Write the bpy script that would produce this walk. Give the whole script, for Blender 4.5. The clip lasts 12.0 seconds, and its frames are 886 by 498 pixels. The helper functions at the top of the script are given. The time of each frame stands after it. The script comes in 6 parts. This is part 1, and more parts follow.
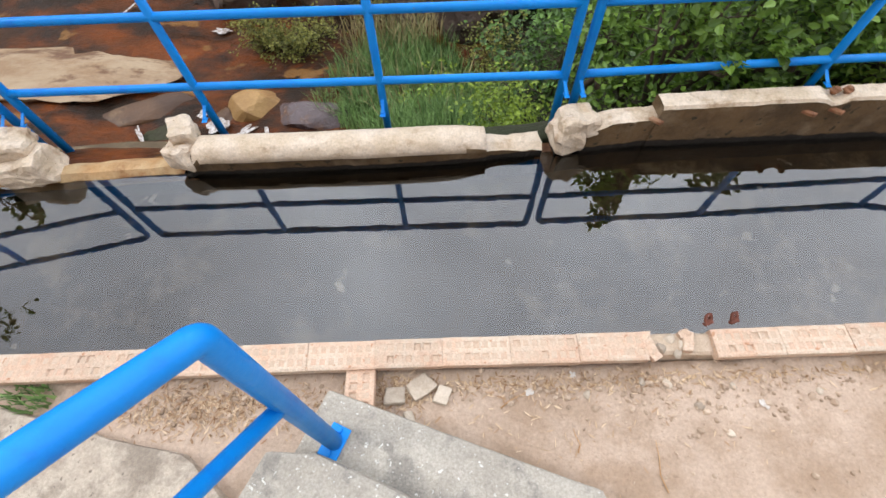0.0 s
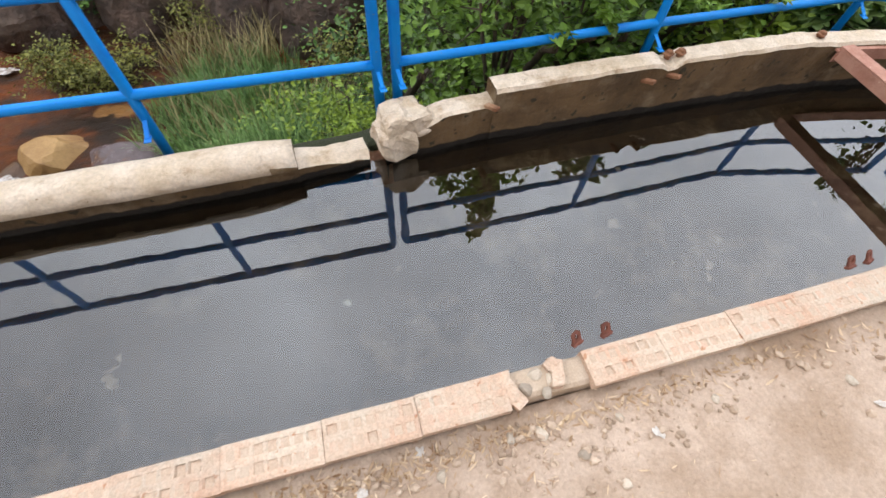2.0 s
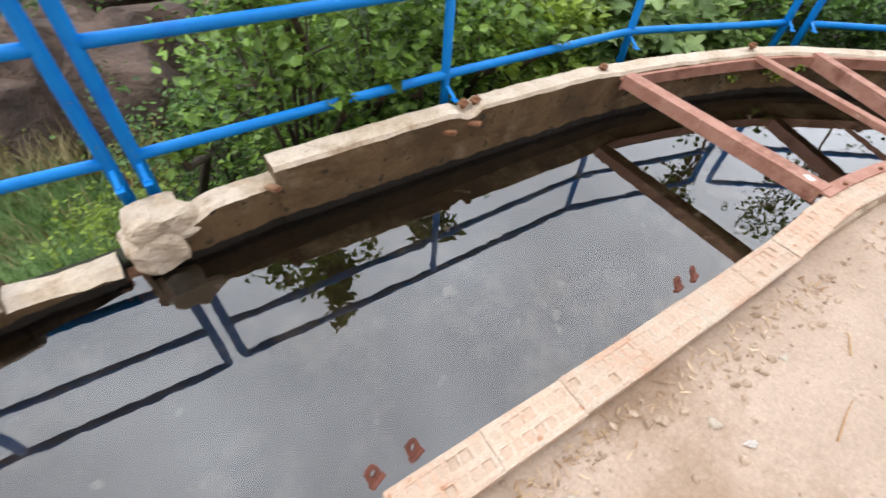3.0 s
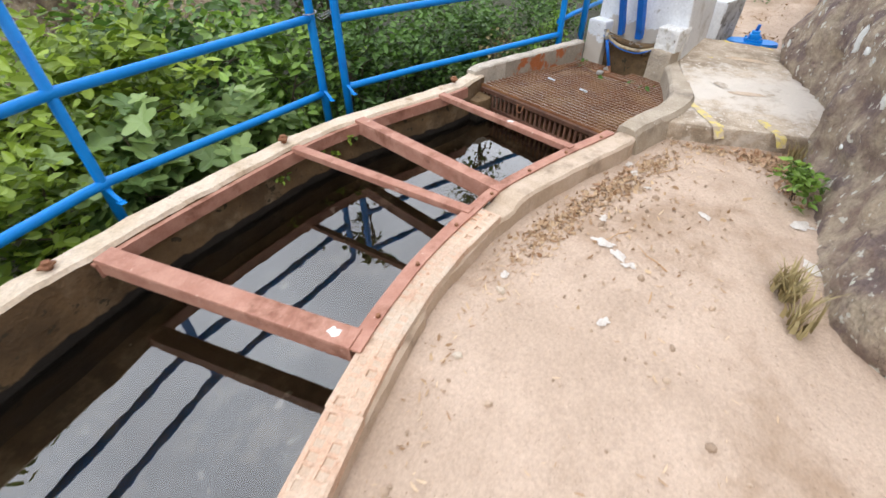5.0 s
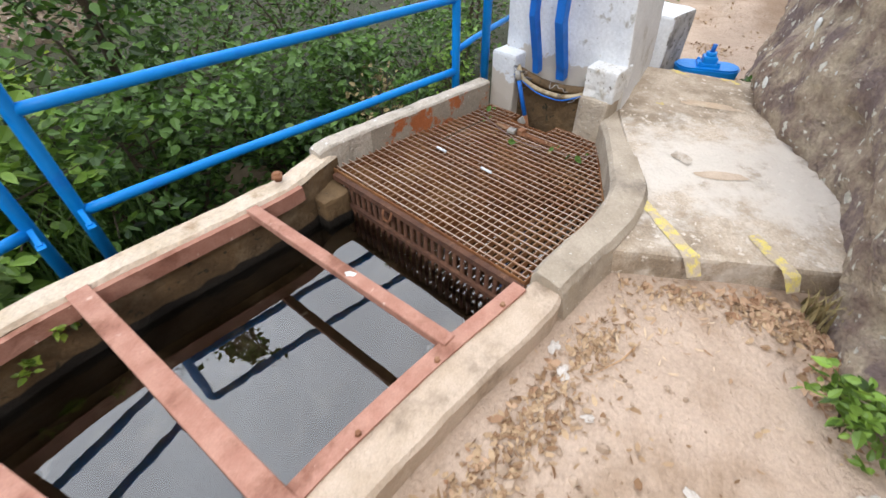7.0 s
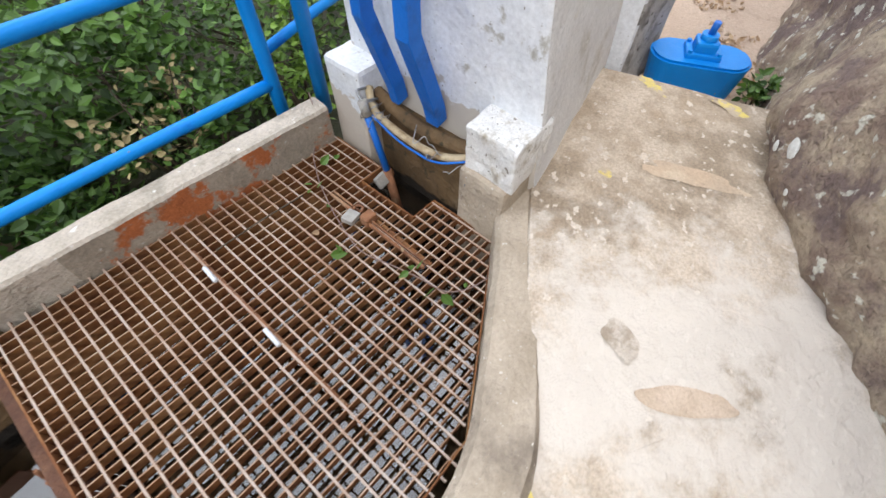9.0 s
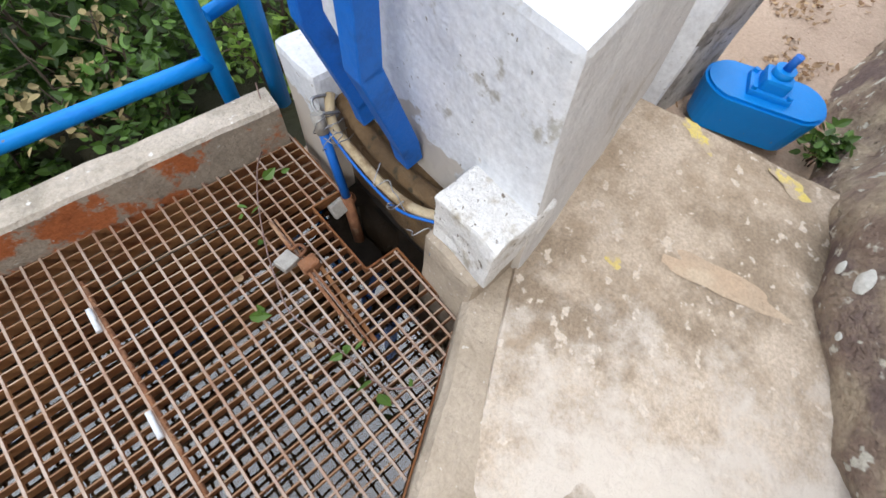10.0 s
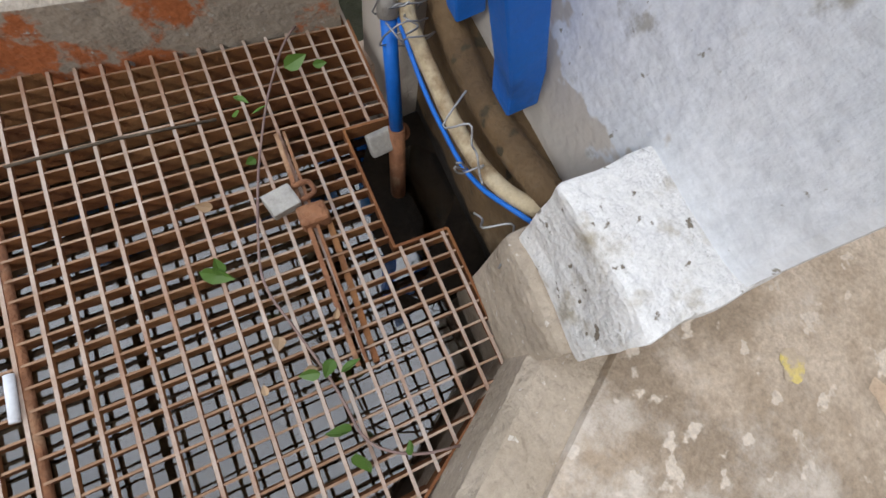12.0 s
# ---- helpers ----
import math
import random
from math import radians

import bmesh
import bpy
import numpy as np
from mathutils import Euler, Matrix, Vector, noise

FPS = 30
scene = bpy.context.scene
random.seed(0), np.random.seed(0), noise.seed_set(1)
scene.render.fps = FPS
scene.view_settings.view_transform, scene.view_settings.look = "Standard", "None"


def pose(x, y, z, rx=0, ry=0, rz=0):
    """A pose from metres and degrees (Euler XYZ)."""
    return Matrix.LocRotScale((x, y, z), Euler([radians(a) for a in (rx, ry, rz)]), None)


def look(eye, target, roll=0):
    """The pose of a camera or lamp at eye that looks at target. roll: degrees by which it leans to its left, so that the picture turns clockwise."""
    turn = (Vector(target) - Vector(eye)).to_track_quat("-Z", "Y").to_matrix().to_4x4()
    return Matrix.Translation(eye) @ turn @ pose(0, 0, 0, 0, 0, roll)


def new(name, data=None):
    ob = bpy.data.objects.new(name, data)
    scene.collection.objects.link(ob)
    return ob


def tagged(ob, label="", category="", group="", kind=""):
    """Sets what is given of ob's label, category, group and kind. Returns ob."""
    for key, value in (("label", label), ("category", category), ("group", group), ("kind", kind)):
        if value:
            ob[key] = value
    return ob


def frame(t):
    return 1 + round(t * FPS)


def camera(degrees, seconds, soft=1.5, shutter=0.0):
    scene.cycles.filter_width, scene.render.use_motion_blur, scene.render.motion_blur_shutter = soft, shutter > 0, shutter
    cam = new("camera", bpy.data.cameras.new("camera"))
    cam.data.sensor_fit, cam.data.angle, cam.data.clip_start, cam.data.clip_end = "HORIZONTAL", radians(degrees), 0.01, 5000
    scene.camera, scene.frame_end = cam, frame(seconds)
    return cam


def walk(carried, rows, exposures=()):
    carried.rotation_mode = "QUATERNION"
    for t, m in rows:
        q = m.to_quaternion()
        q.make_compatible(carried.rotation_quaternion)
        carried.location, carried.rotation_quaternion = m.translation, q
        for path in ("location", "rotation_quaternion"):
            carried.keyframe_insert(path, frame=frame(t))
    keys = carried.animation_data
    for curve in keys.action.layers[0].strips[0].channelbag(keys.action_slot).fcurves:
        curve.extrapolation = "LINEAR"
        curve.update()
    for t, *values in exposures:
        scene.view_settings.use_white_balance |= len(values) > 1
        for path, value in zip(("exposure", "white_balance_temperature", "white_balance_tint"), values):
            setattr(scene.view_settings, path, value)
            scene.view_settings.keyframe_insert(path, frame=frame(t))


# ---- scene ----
# ---------------------------------------------------------------- camera and walk
cam = camera(90.6, 12.0, soft=1.5, shutter=0.2)
# seconds, x, y, z, yaw, pitch, roll
ROWS = [
    (0.0, 0.342, -0.640, 2.501, 1.22, -60.40, -2.53),
    (0.5, 0.352, -0.624, 2.479, -4.06, -61.50, -2.81),
    (1.0, 0.496, -0.557, 2.351, -9.04, -60.98, 0.19),
    (1.5, 0.719, -0.477, 2.204, -13.42, -59.50, 2.28),
    (2.0, 0.859, -0.363, 2.046, -18.71, -57.46, 4.63),
    (2.5, 1.043, -0.282, 1.995, -24.30, -54.47, 2.45),
    (3.0, 1.454, -0.285, 1.805, -34.91, -47.45, 5.05),
    (3.5, 1.891, -0.288, 1.792, -48.60, -46.07, 1.70),
    (3.7, 2.061, -0.302, 1.812, -53.90, -45.70, 1.00),
    (5.3, 3.420, -0.567, 1.827, -69.55, -39.99, -0.17),
    (5.5, 3.602, -0.582, 1.793, -69.94, -39.75, -0.15),
    (6.0, 4.040, -0.618, 1.829, -71.35, -40.59, 0.65),
    (6.5, 4.472, -0.571, 1.800, -73.98, -41.47, 0.90),
    (7.0, 4.847, -0.577, 1.769, -76.02, -42.42, -0.57),
    (7.2, 5.044, -0.615, 1.758, -76.44, -43.12, 0.08),
    (8.8, 6.362, -0.856, 1.723, -78.81, -54.21, -0.42),
    (9.0, 6.498, -0.918, 1.698, -78.81, -55.08, 0.63),
    (9.5, 6.786, -0.970, 1.657, -79.02, -58.17, 3.97),
    (10.0, 7.030, -0.908, 1.635, -79.83, -62.97, 10.04),
    (10.5, 7.203, -0.845, 1.547, -79.68, -65.64, 14.87),
    (11.0, 7.297, -0.823, 1.429, -76.25, -68.25, 20.34),
    (11.5, 7.302, -0.782, 1.300, -75.96, -69.87, 21.25),
    (12.0, 7.269, -0.757, 1.248, -75.50, -70.75, 23.16),
]
walk(cam, [(t, pose(x, y, z, 90 + p, 0, w) @ pose(0, 0, 0, 0, 0, r)) for t, x, y, z, w, p, r in ROWS],
     exposures=[(0.0, -0.01), (1.5, 0.0), (3.0, 0.10), (5.5, 0.08), (8.8, 0.13), (10.0, 0.08), (11.0, -0.22), (12.0, -0.16)])

# ---------------------------------------------------------------- light
SUN_EL, SUN_ROT = radians(46), radians(93)
world = bpy.data.worlds.new("sky")
scene.world = world
world.use_nodes = True
wn, wl = world.node_tree.nodes, world.node_tree.links
wn.clear()
sky = wn.new("ShaderNodeTexSky")
sky.sky_type, sky.sun_disc = "NISHITA", False
sky.sun_elevation, sky.sun_rotation = SUN_EL, SUN_ROT
sky.air_density, sky.dust_density, sky.ozone_density = 1.0, 4.0, 1.0
cloud = wn.new("ShaderNodeTexNoise")
cloud.inputs["Scale"].default_value, cloud.inputs["Detail"].default_value = 2.4, 5.0
cloud_ramp = wn.new("ShaderNodeMapRange")
cloud_ramp.inputs["To Min"].default_value, cloud_ramp.inputs["To Max"].default_value = 6.4, 12.4
cloud_ramp.inputs["From Min"].default_value, cloud_ramp.inputs["From Max"].default_value = 0.26, 0.74
cloud_mix = wn.new("ShaderNodeMix")
cloud_mix.data_type, cloud_mix.inputs["Factor"].default_value = "RGBA", 0.9
cloud_tint = wn.new("ShaderNodeMix")
cloud_tint.data_type, cloud_tint.blend_type, cloud_tint.inputs["Factor"].default_value = "RGBA", "MULTIPLY", 1.0
cloud_tint.inputs[7].default_value = (0.93, 0.98, 1.08, 1)
back, wout = wn.new("ShaderNodeBackground"), wn.new("ShaderNodeOutputWorld")
back.inputs["Strength"].default_value = 0.128
wl.new(cloud.outputs["Fac"], cloud_ramp.inputs["Value"])
coord, split, lift = wn.new("ShaderNodeTexCoord"), wn.new("ShaderNodeSeparateXYZ"), wn.new("ShaderNodeMapRange")
lift.inputs["To Min"].default_value, lift.inputs["To Max"].default_value = 0.95, 0.88
dome = wn.new("ShaderNodeMath")
dome.operation = "MULTIPLY"
wl.new(coord.outputs["Generated"], split.inputs[0])
wl.new(split.outputs["Z"], lift.inputs["Value"])
wl.new(cloud_ramp.outputs["Result"], dome.inputs[0])
wl.new(lift.outputs["Result"], dome.inputs[1])
# the cover is thinner and lighter over the valley
facing, glow, bright = wn.new("ShaderNodeVectorMath"), wn.new("ShaderNodeMapRange"), wn.new("ShaderNodeMath")
facing.operation, facing.inputs[1].default_value = "DOT_PRODUCT", Vector((4.6, 7.4, 9.5)).normalized()
wl.new(coord.outputs["Generated"], facing.inputs[0])
glow.interpolation_type = "SMOOTHSTEP"
glow.inputs["From Min"].default_value, glow.inputs["From Max"].default_value = -0.2, 1.0
glow.inputs["To Min"].default_value, glow.inputs["To Max"].default_value = 0.52, 2.55
wl.new(facing.outputs["Value"], glow.inputs["Value"])
bright.operation = "MULTIPLY"
wl.new(dome.outputs[0], bright.inputs[0])
wl.new(glow.outputs["Result"], bright.inputs[1])
wl.new(bright.outputs[0], cloud_tint.inputs[6])
wl.new(sky.outputs["Color"], cloud_mix.inputs[6])
wl.new(cloud_tint.outputs[2], cloud_mix.inputs[7])
wl.new(cloud_mix.outputs[2], back.inputs["Color"])
wl.new(back.outputs["Background"], wout.inputs["Surface"])

sun = new("sun", bpy.data.lights.new("sun", "SUN"))
sun.data.energy, sun.data.angle, sun.data.color = 1.3, radians(16), (1.0, 0.975, 0.94)
sun.matrix_world = look((-12.0, -0.6, 12.5), (0, 0, 0))


# ---------------------------------------------------------------- helpers
def part(name, bm, material, parent=None, label="", smooth=False):
    """Links a bmesh as one mesh object under a thing or a part."""
    me = bpy.data.meshes.new(name)
    bm.to_mesh(me)
    bm.free()
    me.materials.append(material)
    if smooth:
        me.polygons.foreach_set("use_smooth", [True] * len(me.polygons))
    ob = new(name, me)
    ob.parent = parent
    if label:
        ob["label"] = label
    return ob


def piece(name, verts, faces, material, parent=None, label="", smooth=False):
    """Links plain vertices and faces as one mesh object."""
    me = bpy.data.meshes.new(name)
    me.from_pydata(verts, [], faces)
    me.update()
    me.materials.append(material)
    if smooth:
        me.polygons.foreach_set("use_smooth", [True] * len(me.polygons))
    ob = new(name, me)
    ob.parent = parent
    if label:
        ob["label"] = label
    return ob


def thing(name, label, category, group="", kind="", at=None):
    ob = new(name)
    ob.empty_display_size = 0.1
    if at is not None:
        ob.matrix_world = at
    return tagged(ob, label, category, group, kind)


def tube(bm, pts, radius, sides=12, cap=True):
    """A round tube along a polyline; radius may be a list."""
    pts = [Vector(p) for p in pts]
    radii = radius if isinstance(radius, (list, tuple)) else [radius] * len(pts)
    rings, side = [], None
    for i, p in enumerate(pts):
        d = (pts[min(i + 1, len(pts) - 1)] - pts[max(i - 1, 0)]).normalized()
        if side is None:
            side = d.orthogonal().normalized()
        side = (side - d * side.dot(d)).normalized()
        up = d.cross(side)
        rings.append([bm.verts.new(p + (side * math.cos(a) + up * math.sin(a)) * radii[i])
                      for a in (2 * math.pi * k / sides for k in range(sides))])
    for a, b in zip(rings, rings[1:]):
        for k in range(sides):
            f = bm.faces.new((a[k], a[(k + 1) % sides], b[(k + 1) % sides], b[k]))
            f.smooth = True
    if cap:
        bm.faces.new(list(reversed(rings[0])))
        bm.faces.new(rings[-1])
    return bm


def bent(pts, r=0.06, n=5):
    """Rounds the corners of a polyline."""
    pts = [Vector(p) for p in pts]
    out = [pts[0]]
    for a, b, c in zip(pts, pts[1:], pts[2:]):
        d1, d2 = (a - b), (c - b)
        k = min(r, d1.length * 0.45, d2.length * 0.45)
        p, q = b + d1.normalized() * k, b + d2.normalized() * k
        for i in range(n + 1):
            t = i / n
            out.append(p * (1 - t) ** 2 + b * 2 * t * (1 - t) + q * t * t)
    return out + [pts[-1]]


def box(bm, size, m=Matrix(), bevel=0.0, seg=2):
    got = bmesh.ops.create_cube(bm, size=1.0, matrix=m @ Matrix.Diagonal((*size, 1)))
    if bevel:
        edges = list({e for v in got["verts"] for e in v.link_edges})
        bmesh.ops.bevel(bm, geom=edges, offset=bevel, segments=seg, affect="EDGES", profile=0.6)
    return bm


def rough_box(size, m, bevel=0.02, cuts=4, amp=0.01, freq=6.0, seed=0):
    """A worn block: bevelled, subdivided, dented by noise."""
    bm = bmesh.new()
    bmesh.ops.create_cube(bm, size=1.0, matrix=Matrix.Diagonal((*size, 1)))
    bmesh.ops.bevel(bm, geom=list(bm.edges), offset=bevel, segments=2, affect="EDGES", profile=0.6)
    long = [e for e in bm.edges if e.calc_length() > 0.05]
    bmesh.ops.subdivide_edges(bm, edges=long, cuts=cuts, use_grid_fill=True)
    off = Vector((seed * 3.1, seed * 1.7, seed * 5.3))
    for v in bm.verts:
        v.co += noise.noise_vector(v.co * freq + off) * amp + noise.noise_vector(v.co * freq * 3 + off) * amp * 0.4
    bm.transform(m)
    return bm


def interp(table, s):
    """Straight interpolation in a table of (s, value...)."""
    if s <= table[0][0]:
        return table[0][1:] if len(table[0]) > 2 else table[0][1]
    for a, b in zip(table, table[1:]):
        if s <= b[0]:
            w = (s - a[0]) / (b[0] - a[0])
            v = [p + (q - p) * w for p, q in zip(a[1:], b[1:])]
            return v if len(v) > 1 else v[0]
    return table[-1][1:] if len(table[-1]) > 2 else table[-1][1]


def smooth_line(pts, step=0.04):
    """Points at even steps along a curve through pts (Catmull-Rom)."""
    P = [Vector(p) for p in pts]
    P = [P[0] * 2 - P[1]] + P + [P[-1] * 2 - P[-2]]
    fine = []
    for a, b, c, d in zip(P, P[1:], P[2:], P[3:]):
        n = max(2, int((c - b).length / 0.01))
        for i in range(n):
            t = i / n
            fine.append(0.5 * (2 * b + (c - a) * t + (2 * a - 5 * b + 4 * c - d) * t * t + (3 * b - a - 3 * c + d) * t ** 3))
    fine.append(P[-2])
    out, left = [fine[0]], step
    for a, b in zip(fine, fine[1:]):
        left -= (b - a).length
        if left <= 0:
            out.append(b)
            left = step
    if (out[-1] - fine[-1]).length > step * 0.3:
        out.append(fine[-1])
    return out


def swept(profile, line, amp=0.0, freq=5.0, seed=0.0):
    """A bmesh swept along a plan line; profile(p, i) gives (offset to the left, z) pairs, same count everywhere."""
    bm, rings = bmesh.new(), []
    off = Vector((seed, seed * 2.3, seed * 0.7))
    for i, p in enumerate(line):
        d = line[min(i + 1, len(line) - 1)] - line[max(i - 1, 0)]
        d = Vector((d.x, d.y)).normalized()
        nrm = Vector((-d.y, d.x, 0))
        ring = []
        for o, z in profile(p, i):
            co = Vector((p.x, p.y, 0)) + nrm * o + Vector((0, 0, z))
            if amp:
                co += noise.noise_vector(co * freq + off) * amp + noise.noise_vector(co * freq * 3.7 + off) * amp * 0.45
            ring.append(bm.verts.new(co))
        rings.append(ring)
    n = len(rings[0])
    for a, b in zip(rings, rings[1:]):
        for k in range(n):
            bm.faces.new((a[k], a[(k + 1) % n], b[(k + 1) % n], b[k]))
    bm.faces.new(list(reversed(rings[0])))
    bm.faces.new(rings[-1])
    bmesh.ops.recalc_face_normals(bm, faces=list(bm.faces))
    return bm


# ---------------------------------------------------------------- materials
def mat(name, c1, c2, scale=8.0, rough=0.8, bump=0.2, bump_scale=60.0, stain=None, stain_scale=2.0, stain_at=0.58, stain_soft=0.1,
        metal=0.0, grain=0.12, spec=0.4, speck=None, speck_scale=40.0, speck_at=0.68, stretch=(1, 1, 1), vary=0.0, coat=0.0, bump_dist=0.01):
    """Two-scale procedural surface: broad tone, fine grain, stains, specks and relief."""
    m = bpy.data.materials.new(name)
    m.use_nodes = True
    n, l = m.node_tree.nodes, m.node_tree.links
    p = n["Principled BSDF"]
    geo = n.new("ShaderNodeNewGeometry")
    mp = n.new("ShaderNodeVectorMath")
    mp.operation = "MULTIPLY"
    mp.inputs[1].default_value = stretch
    l.new(geo.outputs["Position"], mp.inputs[0])

    def field(sc, detail=5.0, rg=0.6):
        t = n.new("ShaderNodeTexNoise")
        t.inputs["Scale"].default_value, t.inputs["Detail"].default_value, t.inputs["Roughness"].default_value = sc, detail, rg
        l.new(mp.outputs[0], t.inputs["Vector"])
        return t.outputs["Fac"]

    def step(src, lo, hi):
        r = n.new("ShaderNodeMapRange")
        r.interpolation_type = "SMOOTHSTEP"
        r.inputs["From Min"].default_value, r.inputs["From Max"].default_value = lo, hi
        l.new(src, r.inputs["Value"])
        return r.outputs["Result"]

    def mix(fac, a, b, how="MIX"):
        x = n.new("ShaderNodeMix")
        x.data_type, x.blend_type = "RGBA", how
        if isinstance(fac, float):
            x.inputs["Factor"].default_value = fac
        else:
            l.new(fac, x.inputs["Factor"])
        for slot, v in ((6, a), (7, b)):
            if isinstance(v, tuple):
                x.inputs[slot].default_value = (*v, 1)
            else:
                l.new(v, x.inputs[slot])
        return x.outputs[2]

    col = mix(step(field(scale), 0.32, 0.68), c1, c2)
    if stain:
        col = mix(step(field(stain_scale, 7.0, 0.65), stain_at - stain_soft, stain_at + stain_soft), col, stain)
    if speck:
        col = mix(step(field(speck_scale, 3.0, 0.5), speck_at - 0.03, speck_at + 0.03), col, speck)
    if grain:
        g = n.new("ShaderNodeMapRange")
        g.inputs["To Min"].default_value, g.inputs["To Max"].default_value = 1 - grain * 2.4, 1 + grain * 2.4
        l.new(field(bump_scale * 1.7, 4.0, 0.7), g.inputs["Value"])
        col = mix(1.0, col, g.outputs["Result"], "MULTIPLY")
    if vary:
        oi = n.new("ShaderNodeObjectInfo")
        g = n.new("ShaderNodeMapRange")
        g.inputs["To Min"].default_value, g.inputs["To Max"].default_value = 1 - vary, 1 + vary
        l.new(oi.outputs["Random"], g.inputs["Value"])
        col = mix(1.0, col, g.outputs["Result"], "MULTIPLY")
    l.new(col, p.inputs["Base Color"])
    rr = n.new("ShaderNodeMapRange")
    rr.inputs["To Min"].default_value, rr.inputs["To Max"].default_value = max(0.02, rough - 0.12), min(1, rough + 0.12)
    l.new(field(scale * 3), rr.inputs["Value"])
    l.new(rr.outputs["Result"], p.inputs["Roughness"])
    p.inputs["Metallic"].default_value = metal
    p.inputs["Specular IOR Level"].default_value = spec
    p.inputs["Coat Weight"].default_value = coat
    if bump:
        b1 = n.new("ShaderNodeBump")
        b1.inputs["Strength"].default_value, b1.inputs["Distance"].default_value = bump, bump_dist
        l.new(field(bump_scale, 6.0, 0.7), b1.inputs["Height"])
        b2 = n.new("ShaderNodeBump")
        b2.inputs["Strength"].default_value, b2.inputs["Distance"].default_value = bump * 0.8, bump_dist * 4
        l.new(field(bump_scale * 0.2, 4.0), b2.inputs["Height"])
        l.new(b2.outputs["Normal"], b1.inputs["Normal"])
        l.new(b1.outputs["Normal"], p.inputs["Normal"])
    return m


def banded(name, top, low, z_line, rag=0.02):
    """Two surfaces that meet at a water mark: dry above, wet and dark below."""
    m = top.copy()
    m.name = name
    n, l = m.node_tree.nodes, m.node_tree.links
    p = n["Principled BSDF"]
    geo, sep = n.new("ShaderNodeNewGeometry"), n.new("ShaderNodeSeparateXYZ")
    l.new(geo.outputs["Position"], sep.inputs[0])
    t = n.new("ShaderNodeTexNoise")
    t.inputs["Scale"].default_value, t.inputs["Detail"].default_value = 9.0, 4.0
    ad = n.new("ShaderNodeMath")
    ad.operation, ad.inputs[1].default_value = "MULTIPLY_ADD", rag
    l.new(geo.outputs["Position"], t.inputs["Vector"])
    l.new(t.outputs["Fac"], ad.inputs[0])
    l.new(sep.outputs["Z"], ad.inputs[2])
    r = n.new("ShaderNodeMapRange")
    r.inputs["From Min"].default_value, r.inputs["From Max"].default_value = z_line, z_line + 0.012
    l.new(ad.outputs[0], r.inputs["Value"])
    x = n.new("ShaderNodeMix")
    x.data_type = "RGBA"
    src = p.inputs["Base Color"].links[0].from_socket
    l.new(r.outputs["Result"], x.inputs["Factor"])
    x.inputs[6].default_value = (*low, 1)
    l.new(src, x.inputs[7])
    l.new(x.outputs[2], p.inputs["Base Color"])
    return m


def whitened(name, base, colour, x_mid, reach):
    """A worn white wash that covers the middle of a slab in ragged patches."""
    m = base.copy()
    m.name = name
    n, l = m.node_tree.nodes, m.node_tree.links
    p = n["Principled BSDF"]
    geo, sep, far, t = n.new("ShaderNodeNewGeometry"), n.new("ShaderNodeSeparateXYZ"), n.new("ShaderNodeMath"), n.new("ShaderNodeTexNoise")
    l.new(geo.outputs["Position"], sep.inputs[0])
    far.operation, far.inputs[1].default_value = "SUBTRACT", x_mid
    l.new(sep.outputs["X"], far.inputs[0])
    away = n.new("ShaderNodeMath")
    away.operation = "ABSOLUTE"
    l.new(far.outputs[0], away.inputs[0])
    t.inputs["Scale"].default_value, t.inputs["Detail"].default_value, t.inputs["Roughness"].default_value = 4.5, 8.0, 0.72
    l.new(geo.outputs["Position"], t.inputs["Vector"])
    s = n.new("ShaderNodeMath")
    s.operation, s.inputs[1].default_value = "MULTIPLY_ADD", -0.42 / reach
    l.new(away.outputs[0], s.inputs[0])
    l.new(t.outputs["Fac"], s.inputs[2])
    r = n.new("ShaderNodeMapRange")
    r.interpolation_type = "SMOOTHSTEP"
    r.inputs["From Min"].default_value, r.inputs["From Max"].default_value, r.inputs["To Max"].default_value = 0.25, 0.47, 0.85
    l.new(s.outputs[0], r.inputs["Value"])
    x = n.new("ShaderNodeMix")
    x.data_type = "RGBA"
    src = p.inputs["Base Color"].links[0].from_socket
    l.new(r.outputs["Result"], x.inputs["Factor"])
    l.new(src, x.inputs[6])
    x.inputs[7].default_value = (*colour, 1)
    l.new(x.outputs[2], p.inputs["Base Color"])
    return m


M_DIRT = mat("dry_dirt", (0.54, 0.41, 0.315), (0.45, 0.335, 0.25), 2.2, 0.95, 0.8, 40, stain=(0.36, 0.25, 0.17), stain_scale=1.3, stain_at=0.57, speck=(0.30, 0.21, 0.15), speck_scale=60, speck_at=0.71, grain=0.14, bump_dist=0.012)
M_BRICK = mat("pale_brick", (0.58, 0.36, 0.245), (0.60, 0.44, 0.325), 6, 0.9, 0.8, 60, stain=(0.60, 0.49, 0.38), stain_scale=5, stain_at=0.54, stain_soft=0.16, speck=(0.46, 0.24, 0.14), speck_scale=30, speck_at=0.69, vary=0.07, grain=0.18)
M_MORTAR = mat("old_mortar", (0.47, 0.36, 0.26), (0.57, 0.45, 0.345), 7, 0.95, 0.6, 80, stain=(0.28, 0.21, 0.15), stain_scale=4, stain_at=0.6)
M_CONC = mat("worn_concrete", (0.46, 0.385, 0.30), (0.36, 0.295, 0.22), 5, 0.92, 0.8, 50, stain=(0.22, 0.18, 0.14), stain_scale=3, stain_at=0.6, speck=(0.6, 0.55, 0.48), speck_scale=60, speck_at=0.7)
